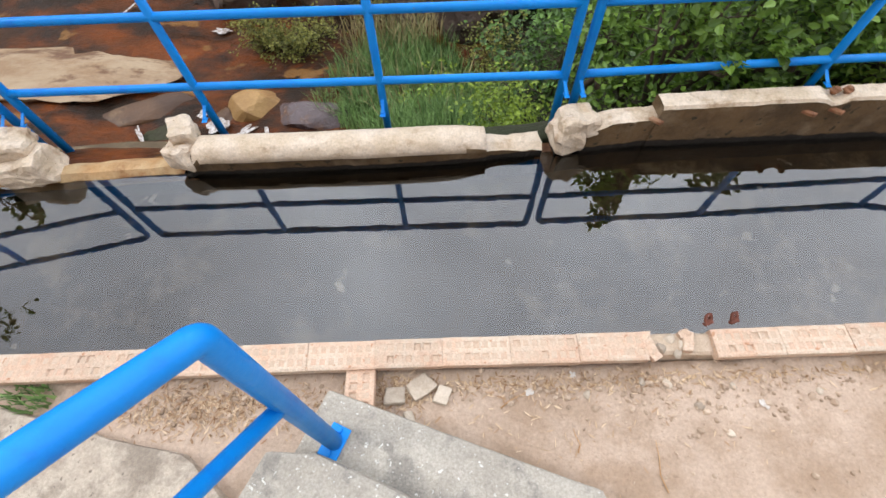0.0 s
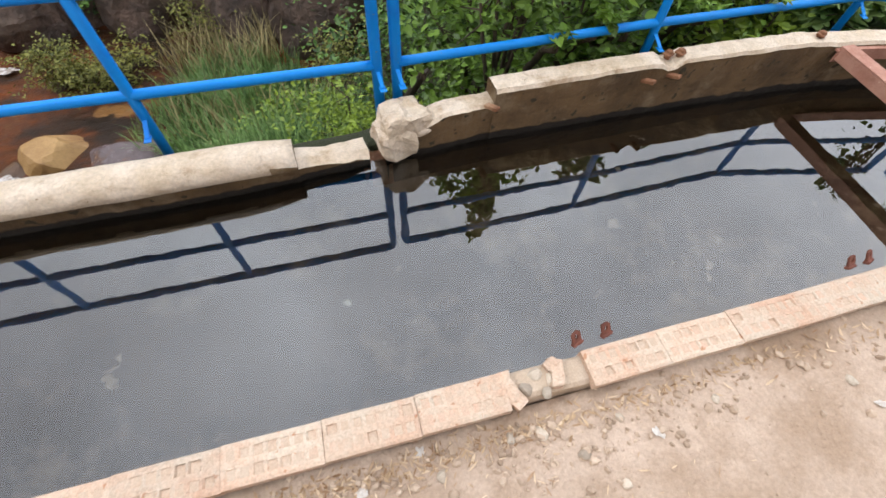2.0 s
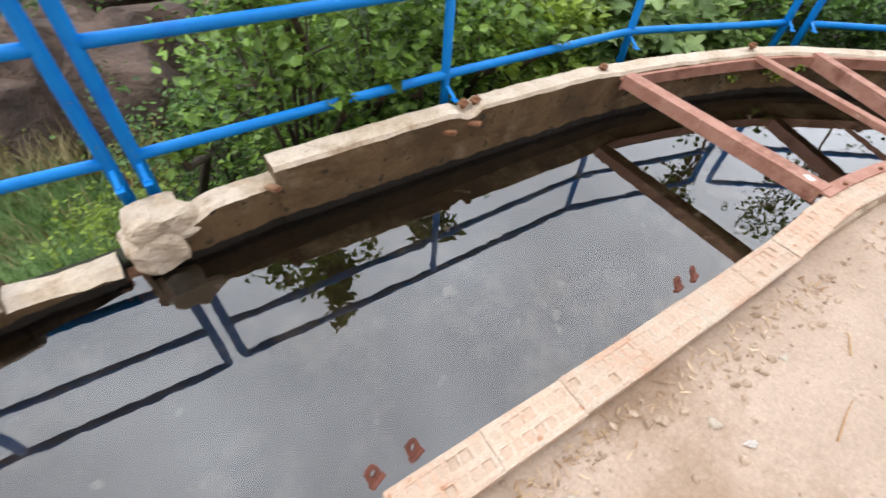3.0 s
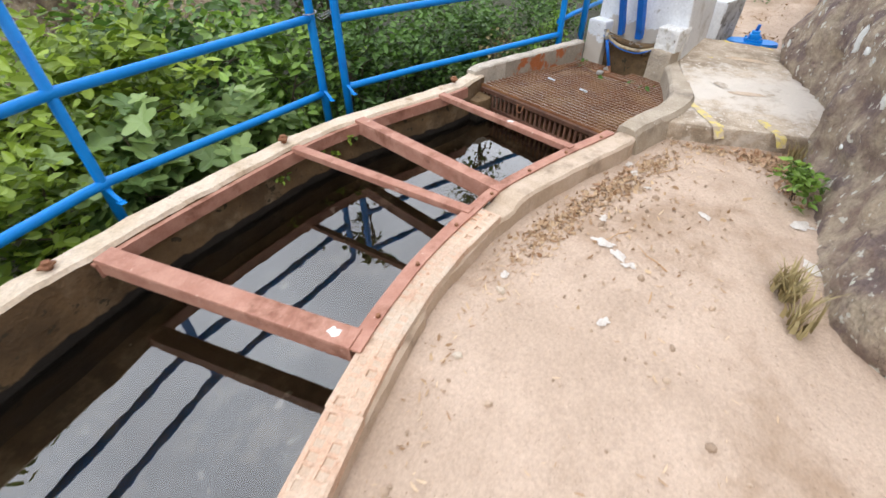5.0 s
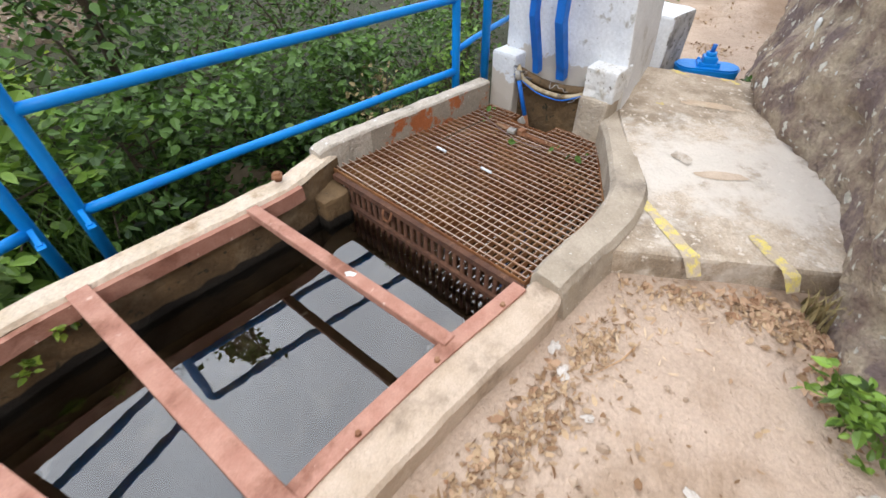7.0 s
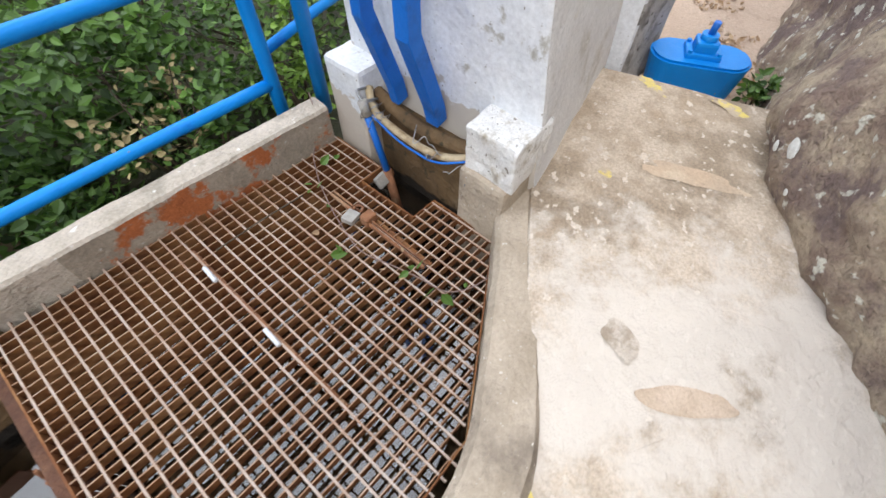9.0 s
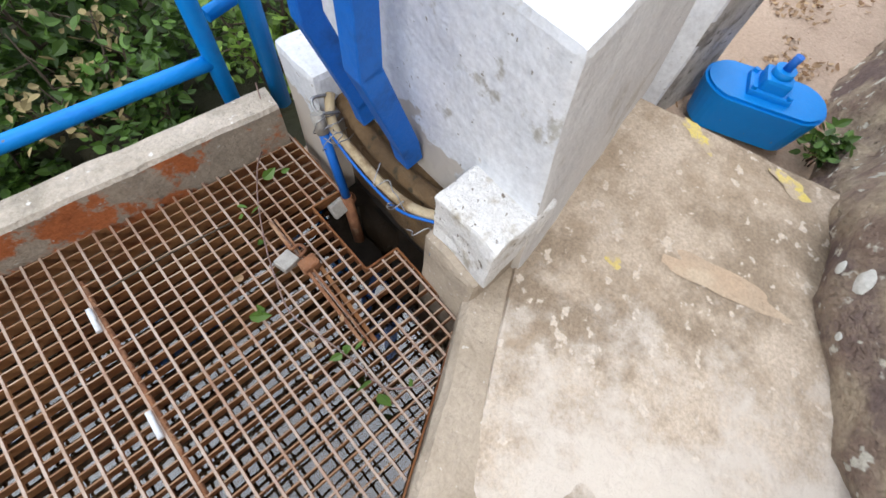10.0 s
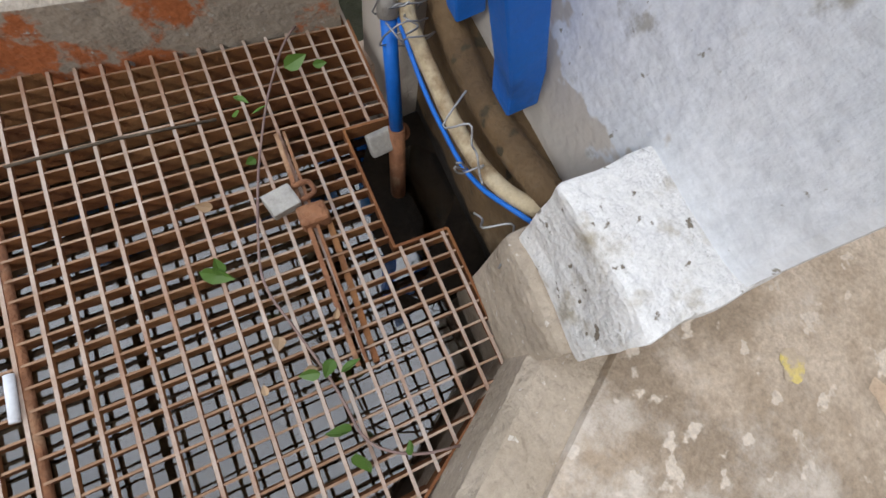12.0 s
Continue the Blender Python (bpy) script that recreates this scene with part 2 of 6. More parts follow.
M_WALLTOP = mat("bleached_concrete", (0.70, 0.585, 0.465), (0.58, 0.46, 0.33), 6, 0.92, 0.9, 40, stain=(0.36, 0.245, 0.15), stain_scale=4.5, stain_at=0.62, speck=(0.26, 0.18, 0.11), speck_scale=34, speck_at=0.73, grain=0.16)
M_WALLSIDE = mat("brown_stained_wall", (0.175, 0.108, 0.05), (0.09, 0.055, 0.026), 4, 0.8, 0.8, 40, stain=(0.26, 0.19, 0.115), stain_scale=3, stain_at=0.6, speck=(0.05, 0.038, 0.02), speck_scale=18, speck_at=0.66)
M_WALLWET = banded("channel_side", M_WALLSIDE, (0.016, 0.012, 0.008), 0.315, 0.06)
M_BLUE = mat("blue_gloss_paint", (0.001, 0.215, 0.66), (0.002, 0.24, 0.71), 6, 0.42, 0.12, 70, stain=(0.004, 0.16, 0.62), stain_scale=5, stain_at=0.62, grain=0.03, spec=0.3, coat=0.0, speck=(0.16, 0.20, 0.28), speck_scale=45, speck_at=0.75)
M_BLUE2 = mat("blue_matt_paint", (0.006, 0.12, 0.50), (0.008, 0.145, 0.56), 6, 0.5, 0.2, 60, stain=(0.01, 0.08, 0.30), stain_scale=7, stain_at=0.63, grain=0.05)
M_RUST = mat("red_oxide_steel", (0.36, 0.165, 0.115), (0.45, 0.235, 0.17), 9, 0.75, 0.3, 90, stain=(0.22, 0.09, 0.055), stain_scale=5, stain_at=0.6, speck=(0.55, 0.36, 0.28), speck_scale=30, speck_at=0.72)
M_RUST2 = mat("brown_rust", (0.30, 0.135, 0.065), (0.17, 0.072, 0.036), 14, 0.85, 0.5, 120, stain=(0.36, 0.22, 0.13), stain_scale=9, stain_at=0.6)
M_RACK = mat("wet_dark_rust", (0.13, 0.058, 0.032), (0.075, 0.033, 0.02), 14, 0.8, 0.5, 120, stain=(0.20, 0.10, 0.055), stain_scale=9, stain_at=0.62)
M_LUG = mat("dark_red_rust", (0.20, 0.07, 0.045), (0.13, 0.045, 0.03), 30, 0.85, 0.5, 120)
M_GRATE = mat("rusty_grating", (0.24, 0.095, 0.03), (0.15, 0.055, 0.02), 10, 0.8, 0.3, 120, stain=(0.30, 0.15, 0.06), stain_scale=3, stain_at=0.55)
M_BARTOP = mat("rubbed_bar_edge", (0.31, 0.19, 0.115), (0.23, 0.125, 0.07), 14, 0.8, 0.3, 120, stain=(0.42, 0.31, 0.23), stain_scale=4, stain_at=0.58)
M_GRATETOP = mat("worn_grating_edge", (0.46, 0.375, 0.315), (0.37, 0.265, 0.20), 12, 0.75, 0.3, 120, stain=(0.27, 0.14, 0.08), stain_scale=2.2, stain_at=0.56)
M_WHITE = mat("white_limewash", (0.75, 0.765, 0.79), (0.64, 0.665, 0.70), 2.6, 0.9, 0.28, 30, stain=(0.43, 0.415, 0.375), stain_scale=9, stain_at=0.655, stain_soft=0.05, speck=(0.30, 0.28, 0.24), speck_scale=60, speck_at=0.71, bump_dist=0.015)
M_MOULDY = mat("mould_grey_render", (0.50, 0.48, 0.45), (0.38, 0.36, 0.33), 9, 0.92, 0.7, 50, stain=(0.22, 0.205, 0.18), stain_scale=11, stain_at=0.57, speck=(0.12, 0.11, 0.095), speck_scale=30, speck_at=0.66)
M_WASH = mat("thin_grey_limewash", (0.70, 0.695, 0.685), (0.62, 0.61, 0.60), 4, 0.92, 0.5, 50, stain=(0.46, 0.43, 0.38), stain_scale=4.5, stain_at=0.62, speck=(0.66, 0.64, 0.6), speck_scale=26, speck_at=0.70)
M_WHITE_LOW = banded("limewash_over_bare_foot", M_WHITE, (0.52, 0.475, 0.42), 0.975, 0.38)
M_WHITE_PIER = banded("limewash_to_the_foot", M_WHITE, (0.50, 0.45, 0.39), 0.80, 0.34)
M_LEDGE = mat("flaking_white_ledge", (0.80, 0.79, 0.77), (0.72, 0.71, 0.69), 9, 0.92, 0.45, 90, stain=(0.42, 0.37, 0.29), stain_scale=13, stain_at=0.63, speck=(0.2, 0.17, 0.13), speck_scale=55, speck_at=0.68, bump_dist=0.02)
M_ROCK = mat("lichened_rock", (0.27, 0.19, 0.15), (0.53, 0.43, 0.31), 8, 0.92, 1.0, 34, stain=(0.215, 0.155, 0.14), stain_scale=3.6, stain_at=0.55, stain_soft=0.07, speck=(0.70, 0.67, 0.58), speck_scale=20, speck_at=0.64, bump_dist=0.03, grain=0.2)
M_SCRAP = mat("trodden_scrap", (0.62, 0.57, 0.52), (0.54, 0.48, 0.42), 30, 0.95, 0.5, 90)
M_LICHEN = mat("white_lichen", (0.72, 0.72, 0.69), (0.62, 0.62, 0.58), 30, 0.95, 0.5, 90)
M_STEP = mat("grey_lichened_step", (0.46, 0.415, 0.35), (0.37, 0.33, 0.275), 7, 0.93, 0.8, 55, stain=(0.27, 0.245, 0.21), stain_scale=6, stain_at=0.57, stain_soft=0.06, speck=(0.66, 0.64, 0.58), speck_scale=48, speck_at=0.68, grain=0.22)
M_FOOT = mat("worn_footing", (0.52, 0.44, 0.35), (0.38, 0.31, 0.24), 6.5, 0.92, 0.8, 45, stain=(0.27, 0.22, 0.17), stain_scale=4.5, stain_at=0.53, speck=(0.22, 0.18, 0.14), speck_scale=34, speck_at=0.68, grain=0.2)
M_RAMP = mat("screed_ramp", (0.36, 0.28, 0.20), (0.53, 0.44, 0.345), 7.5, 0.92, 0.55, 60, stain=(0.29, 0.225, 0.16), stain_scale=2.7, stain_at=0.545, stain_soft=0.07, speck=(0.58, 0.50, 0.41), speck_scale=26, speck_at=0.645, grain=0.24)
M_RAMP = whitened("screed_ramp_worn_white", M_RAMP, (0.62, 0.56, 0.49), 6.95, 1.15)
M_SCUFF = mat("scuffed_screed", (0.53, 0.46, 0.385), (0.59, 0.52, 0.44), 14, 0.92, 0.8, 60, stain=(0.36, 0.29, 0.22), stain_scale=9, stain_at=0.56)
M_ORANGESCAR = mat("flaked_orange_screed", (0.51, 0.38, 0.265), (0.46, 0.355, 0.255), 9, 0.92, 0.7, 60, stain=(0.56, 0.45, 0.33), stain_scale=7, stain_at=0.56)
M_YELLOW = mat("worn_yellow_paint", (0.66, 0.54, 0.13), (0.58, 0.46, 0.20), 20, 0.85, 0.3, 80, stain=(0.46, 0.37, 0.27), stain_scale=22, stain_at=0.49, stain_soft=0.06)
M_STREAM = mat("iron_red_streambed", (0.17, 0.040, 0.004), (0.045, 0.017, 0.005), 1.1, 0.42, 0.7, 7, stain=(0.020, 0.011, 0.006), stain_scale=0.9, stain_at=0.51, stain_soft=0.10, speck=(0.20, 0.095, 0.028), speck_scale=1.7, speck_at=0.64, spec=0.18, bump_dist=0.05, stretch=(1, 1.6, 1))
M_PALEROCK = mat("pale_stream_rock", (0.40, 0.24, 0.09), (0.28, 0.155, 0.055), 3, 0.6, 0.5, 20, stain=(0.22, 0.11, 0.04), stain_scale=2.5, stain_at=0.58)
M_WETROCK = mat("wet_brown_rock", (0.11, 0.055, 0.025), (0.06, 0.028, 0.013), 2, 0.5, 0.6, 16, stain=(0.28, 0.18, 0.10), stain_scale=1.5, stain_at=0.6)
M_CREAMROCK = mat("cream_stream_slab", (0.36, 0.26, 0.16), (0.25, 0.15, 0.075), 2.5, 0.5, 0.6, 18, stain=(0.13, 0.06, 0.025), stain_scale=1.7, stain_at=0.57, stain_soft=0.05, stretch=(0.7, 1.8, 1))
M_PURPLE = mat("purple_wet_rock", (0.12, 0.085, 0.085), (0.07, 0.05, 0.05), 3, 0.25, 0.7, 16, stain=(0.20, 0.10, 0.05), stain_scale=3, stain_at=0.6)
M_FOAMSHEEN = mat("white_water_and_sheen", (0.58, 0.55, 0.53), (0.20, 0.14, 0.10), 26, 0.5, 0.5, 40)
M_STONE = mat("rubble_stone", (0.42, 0.34, 0.26), (0.52, 0.44, 0.35), 12, 0.95, 0.5, 70, vary=0.25)
M_CHIP = mat("dry_leaf", (0.46, 0.25, 0.11), (0.56, 0.37, 0.20), 25, 0.9, 0.3, 90)
M_BRICKY = mat("grey_render_over_red_brick", (0.36, 0.305, 0.24), (0.28, 0.24, 0.19), 6, 0.92, 0.4, 50, stain=(0.40, 0.125, 0.042), stain_scale=4.6, stain_at=0.53, stain_soft=0.03, speck=(0.46, 0.43, 0.38), speck_scale=40, speck_at=0.70, grain=0.2)
M_KERBTOP = mat("pale_dusty_concrete", (0.55, 0.485, 0.41), (0.44, 0.385, 0.315), 5, 0.93, 0.8, 50, stain=(0.31, 0.275, 0.22), stain_scale=4, stain_at=0.6, speck=(0.68, 0.66, 0.62), speck_scale=30, speck_at=0.68, grain=0.18)
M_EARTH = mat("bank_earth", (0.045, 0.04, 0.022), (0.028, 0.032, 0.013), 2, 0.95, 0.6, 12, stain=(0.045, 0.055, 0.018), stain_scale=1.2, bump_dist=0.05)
# near-black that stands for the shade in the intake notch
M_NOTCHSHADE = mat("notch_shade_black", (0.012, 0.010, 0.008), (0.022, 0.016, 0.011), 9, 0.9, 0.6, 40, spec=0.1)
M_BARK = mat("dark_bark", (0.10, 0.075, 0.05), (0.06, 0.045, 0.03), 20, 0.95, 0.5, 60)
M_GREY = mat("grey_metal", (0.42, 0.40, 0.36), (0.34, 0.32, 0.29), 30, 0.6, 0.3, 90, metal=0.3)
M_WIRE = mat("galvanised_wire", (0.40, 0.40, 0.40), (0.30, 0.30, 0.30), 40, 0.45, 0.1, 90, metal=0.8)
M_PVC = mat("dirty_cream_pipe", (0.50, 0.41, 0.27), (0.42, 0.33, 0.20), 14, 0.7, 0.3, 80, stain=(0.25, 0.17, 0.09), stain_scale=9)
M_CELL = mat("mortar_filled_hollow", (0.56, 0.43, 0.325), (0.52, 0.38, 0.275), 18, 0.95, 0.6, 90, stain=(0.60, 0.40, 0.29), stain_scale=6, stain_at=0.58)
M_BED = mat("channel_bed_silt", (0.15, 0.105, 0.06), (0.08, 0.058, 0.034), 1.6, 0.95, 0.4, 20, stain=(0.34, 0.26, 0.165), stain_scale=2.2, stain_at=0.60, speck=(0.50, 0.42, 0.32), speck_scale=7, speck_at=0.72)


def leafy(name, dark, light, rough=0.5, glow=0.25):
    """Leaf: tone by leaf, light through the blade."""
    m = bpy.data.materials.new(name)
    m.use_nodes = True
    n, l = m.node_tree.nodes, m.node_tree.links
    p = n["Principled BSDF"]
    geo, ramp, tex = n.new("ShaderNodeNewGeometry"), n.new("ShaderNodeValToRGB"), n.new("ShaderNodeTexNoise")
    tex.inputs["Scale"].default_value = 1.1
    ad = n.new("ShaderNodeMath")
    ad.operation, ad.inputs[1].default_value = "MULTIPLY_ADD", 0.55
    l.new(geo.outputs["Position"], tex.inputs["Vector"])
    l.new(tex.outputs["Fac"], ad.inputs[0])
    sc = n.new("ShaderNodeMath")
    sc.operation, sc.inputs[1].default_value = "MULTIPLY", 0.62
    l.new(geo.outputs["Random Per Island"], sc.inputs[0])
    l.new(sc.outputs[0], ad.inputs[2])
    ramp.color_ramp.elements[0].color, ramp.color_ramp.elements[1].color = (*dark, 1), (*light, 1)
    ramp.color_ramp.elements[0].position, ramp.color_ramp.elements[1].position = 0.18, 0.95
    l.new(ad.outputs[0], ramp.inputs["Fac"])
    l.new(ramp.outputs["Color"], p.inputs["Base Color"])
    p.inputs["Roughness"].default_value = rough
    tr, mx, out = n.new("ShaderNodeBsdfTranslucent"), n.new("ShaderNodeMixShader"), n["Material Output"]
    l.new(ramp.outputs["Color"], tr.inputs["Color"])
    mx.inputs["Fac"].default_value = glow
    l.new(p.outputs["BSDF"], mx.inputs[1])
    l.new(tr.outputs["BSDF"], mx.inputs[2])
    l.new(mx.outputs["Shader"], out.inputs["Surface"])
    return m


M_LEAF = leafy("dark_bank_leaf", (0.008, 0.024, 0.005), (0.15, 0.29, 0.05))
M_ALDER = leafy("alder_leaf", (0.018, 0.05, 0.006), (0.31, 0.50, 0.08), 0.42, 0.3)
M_FIG = leafy("fig_leaf", (0.06, 0.13, 0.03), (0.42, 0.56, 0.20), 0.45, 0.3)
M_LEAF2 = leafy("bright_leaf", (0.04, 0.085, 0.008), (0.42, 0.56, 0.07), 0.45, 0.35)
M_GRASS = leafy("grass_blade", (0.03, 0.08, 0.016), (0.30, 0.46, 0.15), 0.55)
M_SHRUB = leafy("heath_leaf", (0.05, 0.065, 0.010), (0.34, 0.33, 0.07), 0.6)
M_DARKROCK = mat("shaded_wet_rock", (0.16, 0.105, 0.08), (0.06, 0.043, 0.035), 3, 0.8, 1.0, 14, stain=(0.17, 0.125, 0.09), stain_scale=1.4, stain_at=0.6, bump_dist=0.04)
M_STRAW = leafy("dry_stalk", (0.18, 0.14, 0.06), (0.48, 0.39, 0.19), 0.8, 0.1)

M_WATER = bpy.data.materials.new("dark_still_water")
M_WATER.use_nodes = True
_n, _l = M_WATER.node_tree.nodes, M_WATER.node_tree.links
_p = _n["Principled BSDF"]
_p.inputs["Base Color"].default_value = (0.43, 0.38, 0.30, 1)
_p.inputs["Transmission Weight"].default_value = 1.0
_p.inputs["Roughness"].default_value = 0.0
_p.inputs["IOR"].default_value = 2.0
_b, _t = _n.new("ShaderNodeBump"), _n.new("ShaderNodeTexNoise")
_g = _n.new("ShaderNodeNewGeometry")
_t.inputs["Scale"].default_value, _t.inputs["Detail"].default_value = 13.0, 1.0
_b.inputs["Strength"].default_value, _b.inputs["Distance"].default_value = 0.03, 0.01
_l.new(_g.outputs["Position"], _t.inputs["Vector"])
_l.new(_t.outputs["Fac"], _b.inputs["Height"])
_l.new(_b.outputs["Normal"], _p.inputs["Normal"])

# ---------------------------------------------------------------- plan
# inner edge and outer edge of the near rim, inner face and outer face of the far wall: x, y
RIM_IN = [(-9, -0.02), (-4, -0.03), (-1.75, -0.025), (0.0, 0.0), (1.25, 0.012), (2.35, 0.03), (3.3, 0.055), (3.9, 0.10), (4.3, 0.085), (4.55, 0.05), (4.85, -0.02), (5.15, -0.11), (5.57, -0.33), (5.91, -0.54), (6.10, -0.65)]
RIM_OUT = [(-9, -0.16), (-1.6, -0.155), (0.0, -0.125), (1.0, -0.105), (2.2, -0.11), (3.0, -0.09), (3.6, -0.065), (4.1, -0.06), (4.4, -0.095), (4.85, -0.19), (5.1, -0.29), (5.4, -0.46), (5.75, -0.66), (6.02, -0.80)]
WALL_IN = [(-9, 1.10), (-4, 1.14), (-2.5, 1.19), (-1.2, 1.27), (0.0, 1.29), (0.7, 1.32), (1.68, 1.40), (2.7, 1.42), (3.7, 1.42), (4.2, 1.385), (4.92, 1.25), (5.3, 1.15), (5.6, 1.02), (6.23, 0.665), (6.45, 0.56), (6.62, 0.525), (6.827, 0.473), (7.3, 0.169), (7.837, -0.177)]
Z_RIM, Z_GROUND, Z_WALL = 0.54, 0.445, 0.575
G0, GU, GV = Vector((6.71, 0.47, 0)), Vector((0.871, -0.491, 0)), Vector((0.491, 0.871, 0))


def G(u, w, z):
    """The grating's own axes: u along the flow, w across to the path side."""
    return G0 + GU * u - GV * w + Vector((0, 0, z))


GM = Matrix(((0.871, -0.491, 0, 0), (-0.491, -0.871, 0, 0), (0, 0, -1, 0), (0, 0, 0, 1)))
GROT = Matrix.Rotation(math.atan2(-0.491, 0.871), 4, "Z")


def gbox(bm, u0, u1, w0, w1, z0, z1, bevel=0.0, seg=2):
    c = G((u0 + u1) / 2, (w0 + w1) / 2, (z0 + z1) / 2)
    return box(bm, (abs(u1 - u0), abs(w1 - w0), abs(z1 - z0)), Matrix.Translation(c) @ GROT, bevel, seg)


def y_wall(x):
    return interp(WALL_IN, x)


def y_rim(x):
    return interp(RIM_IN, x)

# ---------------------------------------------------------------- ground
def axis(lo, hi, step, far):
    core = list(np.arange(lo, hi + step / 2, step))
    out, s, a, b = [], step, lo, hi
    left, right = [], []
    while b < far:
        s *= 1.22
        a, b = a - s, b + s
        left.append(a)
        right.append(b)
    return list(reversed(left)) + core + right


def ground_height(x, y):
    """Path on the near side, channel pit, bank falling to the stream, slopes beyond."""
    n1 = noise.noise(Vector((x * 1.3, y * 1.3, 0.3))) * 0.018 + noise.noise(Vector((x * 5, y * 5, 1.3))) * 0.007
    yr = y_rim(x) - 0.11 if x < 6.0 else -0.72 - min(1.0, (x - 6.0) * 2) * 0.30
    yw = y_wall(min(x, 7.8)) + 0.12
    if x > 7.8:
        yw = -0.25 - (x - 7.8) * 0.5
        yr = yw - 0.6
    if y < yr + 0.04:
        z = Z_GROUND + n1 - 0.015
        if x > 8.3:
            z -= min(0.13, max(0.0, x - 8.22) * 0.9)
        z += max(0, -3.2 - y) * 0.8 + max(0.0, x - 10.5) * 0.35
        return min(z, 14 + n1 * 20)
    if y < yw and -10 < x < 8.6:
        return -0.62
    d = y - yw
    drop = min(1.0, max(0.0, d - 0.05) / 1.7)
    base = 0.22 - (1.95 if x < 2 else 1.95 - min(1.0, (x - 2) / 3) * 0.9) * drop * drop * (3 - 2 * drop)
    if x > 7.6:
        base = max(base, 0.30 - 0.4 * drop)
    z = base + n1 * 3 + max(0, y - 7.2) * (0.62 if x < 1 else 0.45) + max(0, -6 - x) * 0.15
    return min(z, 16 + n1 * 40)


xs, ys = axis(-3.2, 9.6, 0.05, 600), axis(-2.4, 2.4, 0.05, 600)
g_verts = [(x, y, ground_height(x, y)) for y in ys for x in xs]
g_faces = [(j * len(xs) + i, j * len(xs) + i + 1, (j + 1) * len(xs) + i + 1, (j + 1) * len(xs) + i)
           for j in range(len(ys) - 1) for i in range(len(xs) - 1)]
ground = piece("ground", g_verts, g_faces, M_DIRT, smooth=True)
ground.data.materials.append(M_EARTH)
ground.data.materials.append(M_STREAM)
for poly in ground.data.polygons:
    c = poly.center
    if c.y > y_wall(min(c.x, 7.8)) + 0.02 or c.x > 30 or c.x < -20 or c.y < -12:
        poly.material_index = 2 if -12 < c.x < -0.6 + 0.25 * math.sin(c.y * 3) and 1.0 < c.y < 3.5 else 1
tagged(ground, "dry pale dirt path beside a green stream bank", "ground", kind="structure")

# ---------------------------------------------------------------- channel
Z_WATER = 0.246
bed = bmesh.new()
bmesh.ops.create_grid(bed, x_segments=60, y_segments=24, size=0.5, matrix=Matrix.Translation((-0.6, 0.3, -0.22)) @ Matrix.Diagonal((17.0, 3.4, 1, 1)))
for v in bed.verts:
    v.co.z += noise.noise(v.co * 1.5) * 0.04
bed = tagged(part("channel_bed", bed, M_BED, smooth=True), "dim silty bed of the water channel with stones", "channel bed", kind="structure")

water = bmesh.new()
wv = []
for x in np.arange(-9, 7.9, 0.12):
    ya = (y_rim(x) if x < 6.1 else -0.65 - (x - 6.1) * 0.3) - 0.03
    wv.append((water.verts.new((x, ya, Z_WATER)), water.verts.new((x, y_wall(x) + 0.03, Z_WATER))))
for (a, b), (c, d) in zip(wv, wv[1:]):
    water.faces.new((a, c, d, b))
water = tagged(part("water", water, M_WATER), "dark still water reflecting the overcast sky", "water", kind="structure")

# near rim: rendered body with bricks on top
line = smooth_line([(x, y, 0) for x, y in RIM_IN], 0.05)


def rim_profile(p, i):
    w = p.y - interp(RIM_OUT, p.x) if p.x < 4.2 else max(0.13, min(0.17, (p.y - interp(RIM_OUT, p.x)) * 0.86))
    t = Z_RIM - (0.030 if p.x < 5.05 else 0.0)
    return [(-0.006, -0.6), (-0.004, 0.2), (-0.006, t - 0.01), (-0.016, t), (-w * 0.5, t + 0.002), (-w + 0.03, t), (-w + 0.016, t - 0.015), (-w + 0.012, 0.3), (-w + 0.012, -0.6)]


near_rim = thing("wall_near_rim", "low brick-capped mortar rim between water and path", "wall", kind="structure")
part("mortar_body", swept(rim_profile, line, 0.006, 9.0, 1.0), M_MORTAR, near_rim, "crumbling mortar body")

# far wall: dry top and stained side, several broken stretches
line = [p for p in smooth_line([(x, y, 0) for x, y in WALL_IN if x >= 1.6], 0.05) if p.x < 6.78]


def far_profile(p, i):
    top = interp([(1.6, 0.572), (2.6, 0.59), (2.75, 0.57), (2.85, 0.592), (3.7, 0.585), (3.9, 0.565), (6.4, 0.548), (6.8, 0.54)], p.x)
    th = 0.135
    if 2.72 < p.x < 2.80:
        top -= 0.02
    return [(0.0, -0.6), (0.0, 0.1), (0.0, 0.35), (0.0, top - 0.02), (0.012, top), (th * 0.5, top + 0.004), (th - 0.012, top), (th, top - 0.02), (th, 0.2), (th, -0.6)]


far_wall = thing("wall_far_side", "stained concrete channel wall with bleached broken top", "wall", kind="structure")
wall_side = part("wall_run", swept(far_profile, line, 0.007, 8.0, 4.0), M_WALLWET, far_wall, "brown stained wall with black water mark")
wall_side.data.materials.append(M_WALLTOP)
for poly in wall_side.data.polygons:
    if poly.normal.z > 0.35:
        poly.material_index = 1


def kerb_profile(p, i):
    top = interp([(6.69, 0.572), (6.73, 0.592), (6.80, 0.598), (7.9, 0.588)], p.x)
    return [(0.0, -0.6), (0.0, 0.3), (0.0, top - 0.012), (0.009, top), (0.052, top + 0.003), (0.096, top), (0.105, top - 0.012), (0.105, -0.6)]


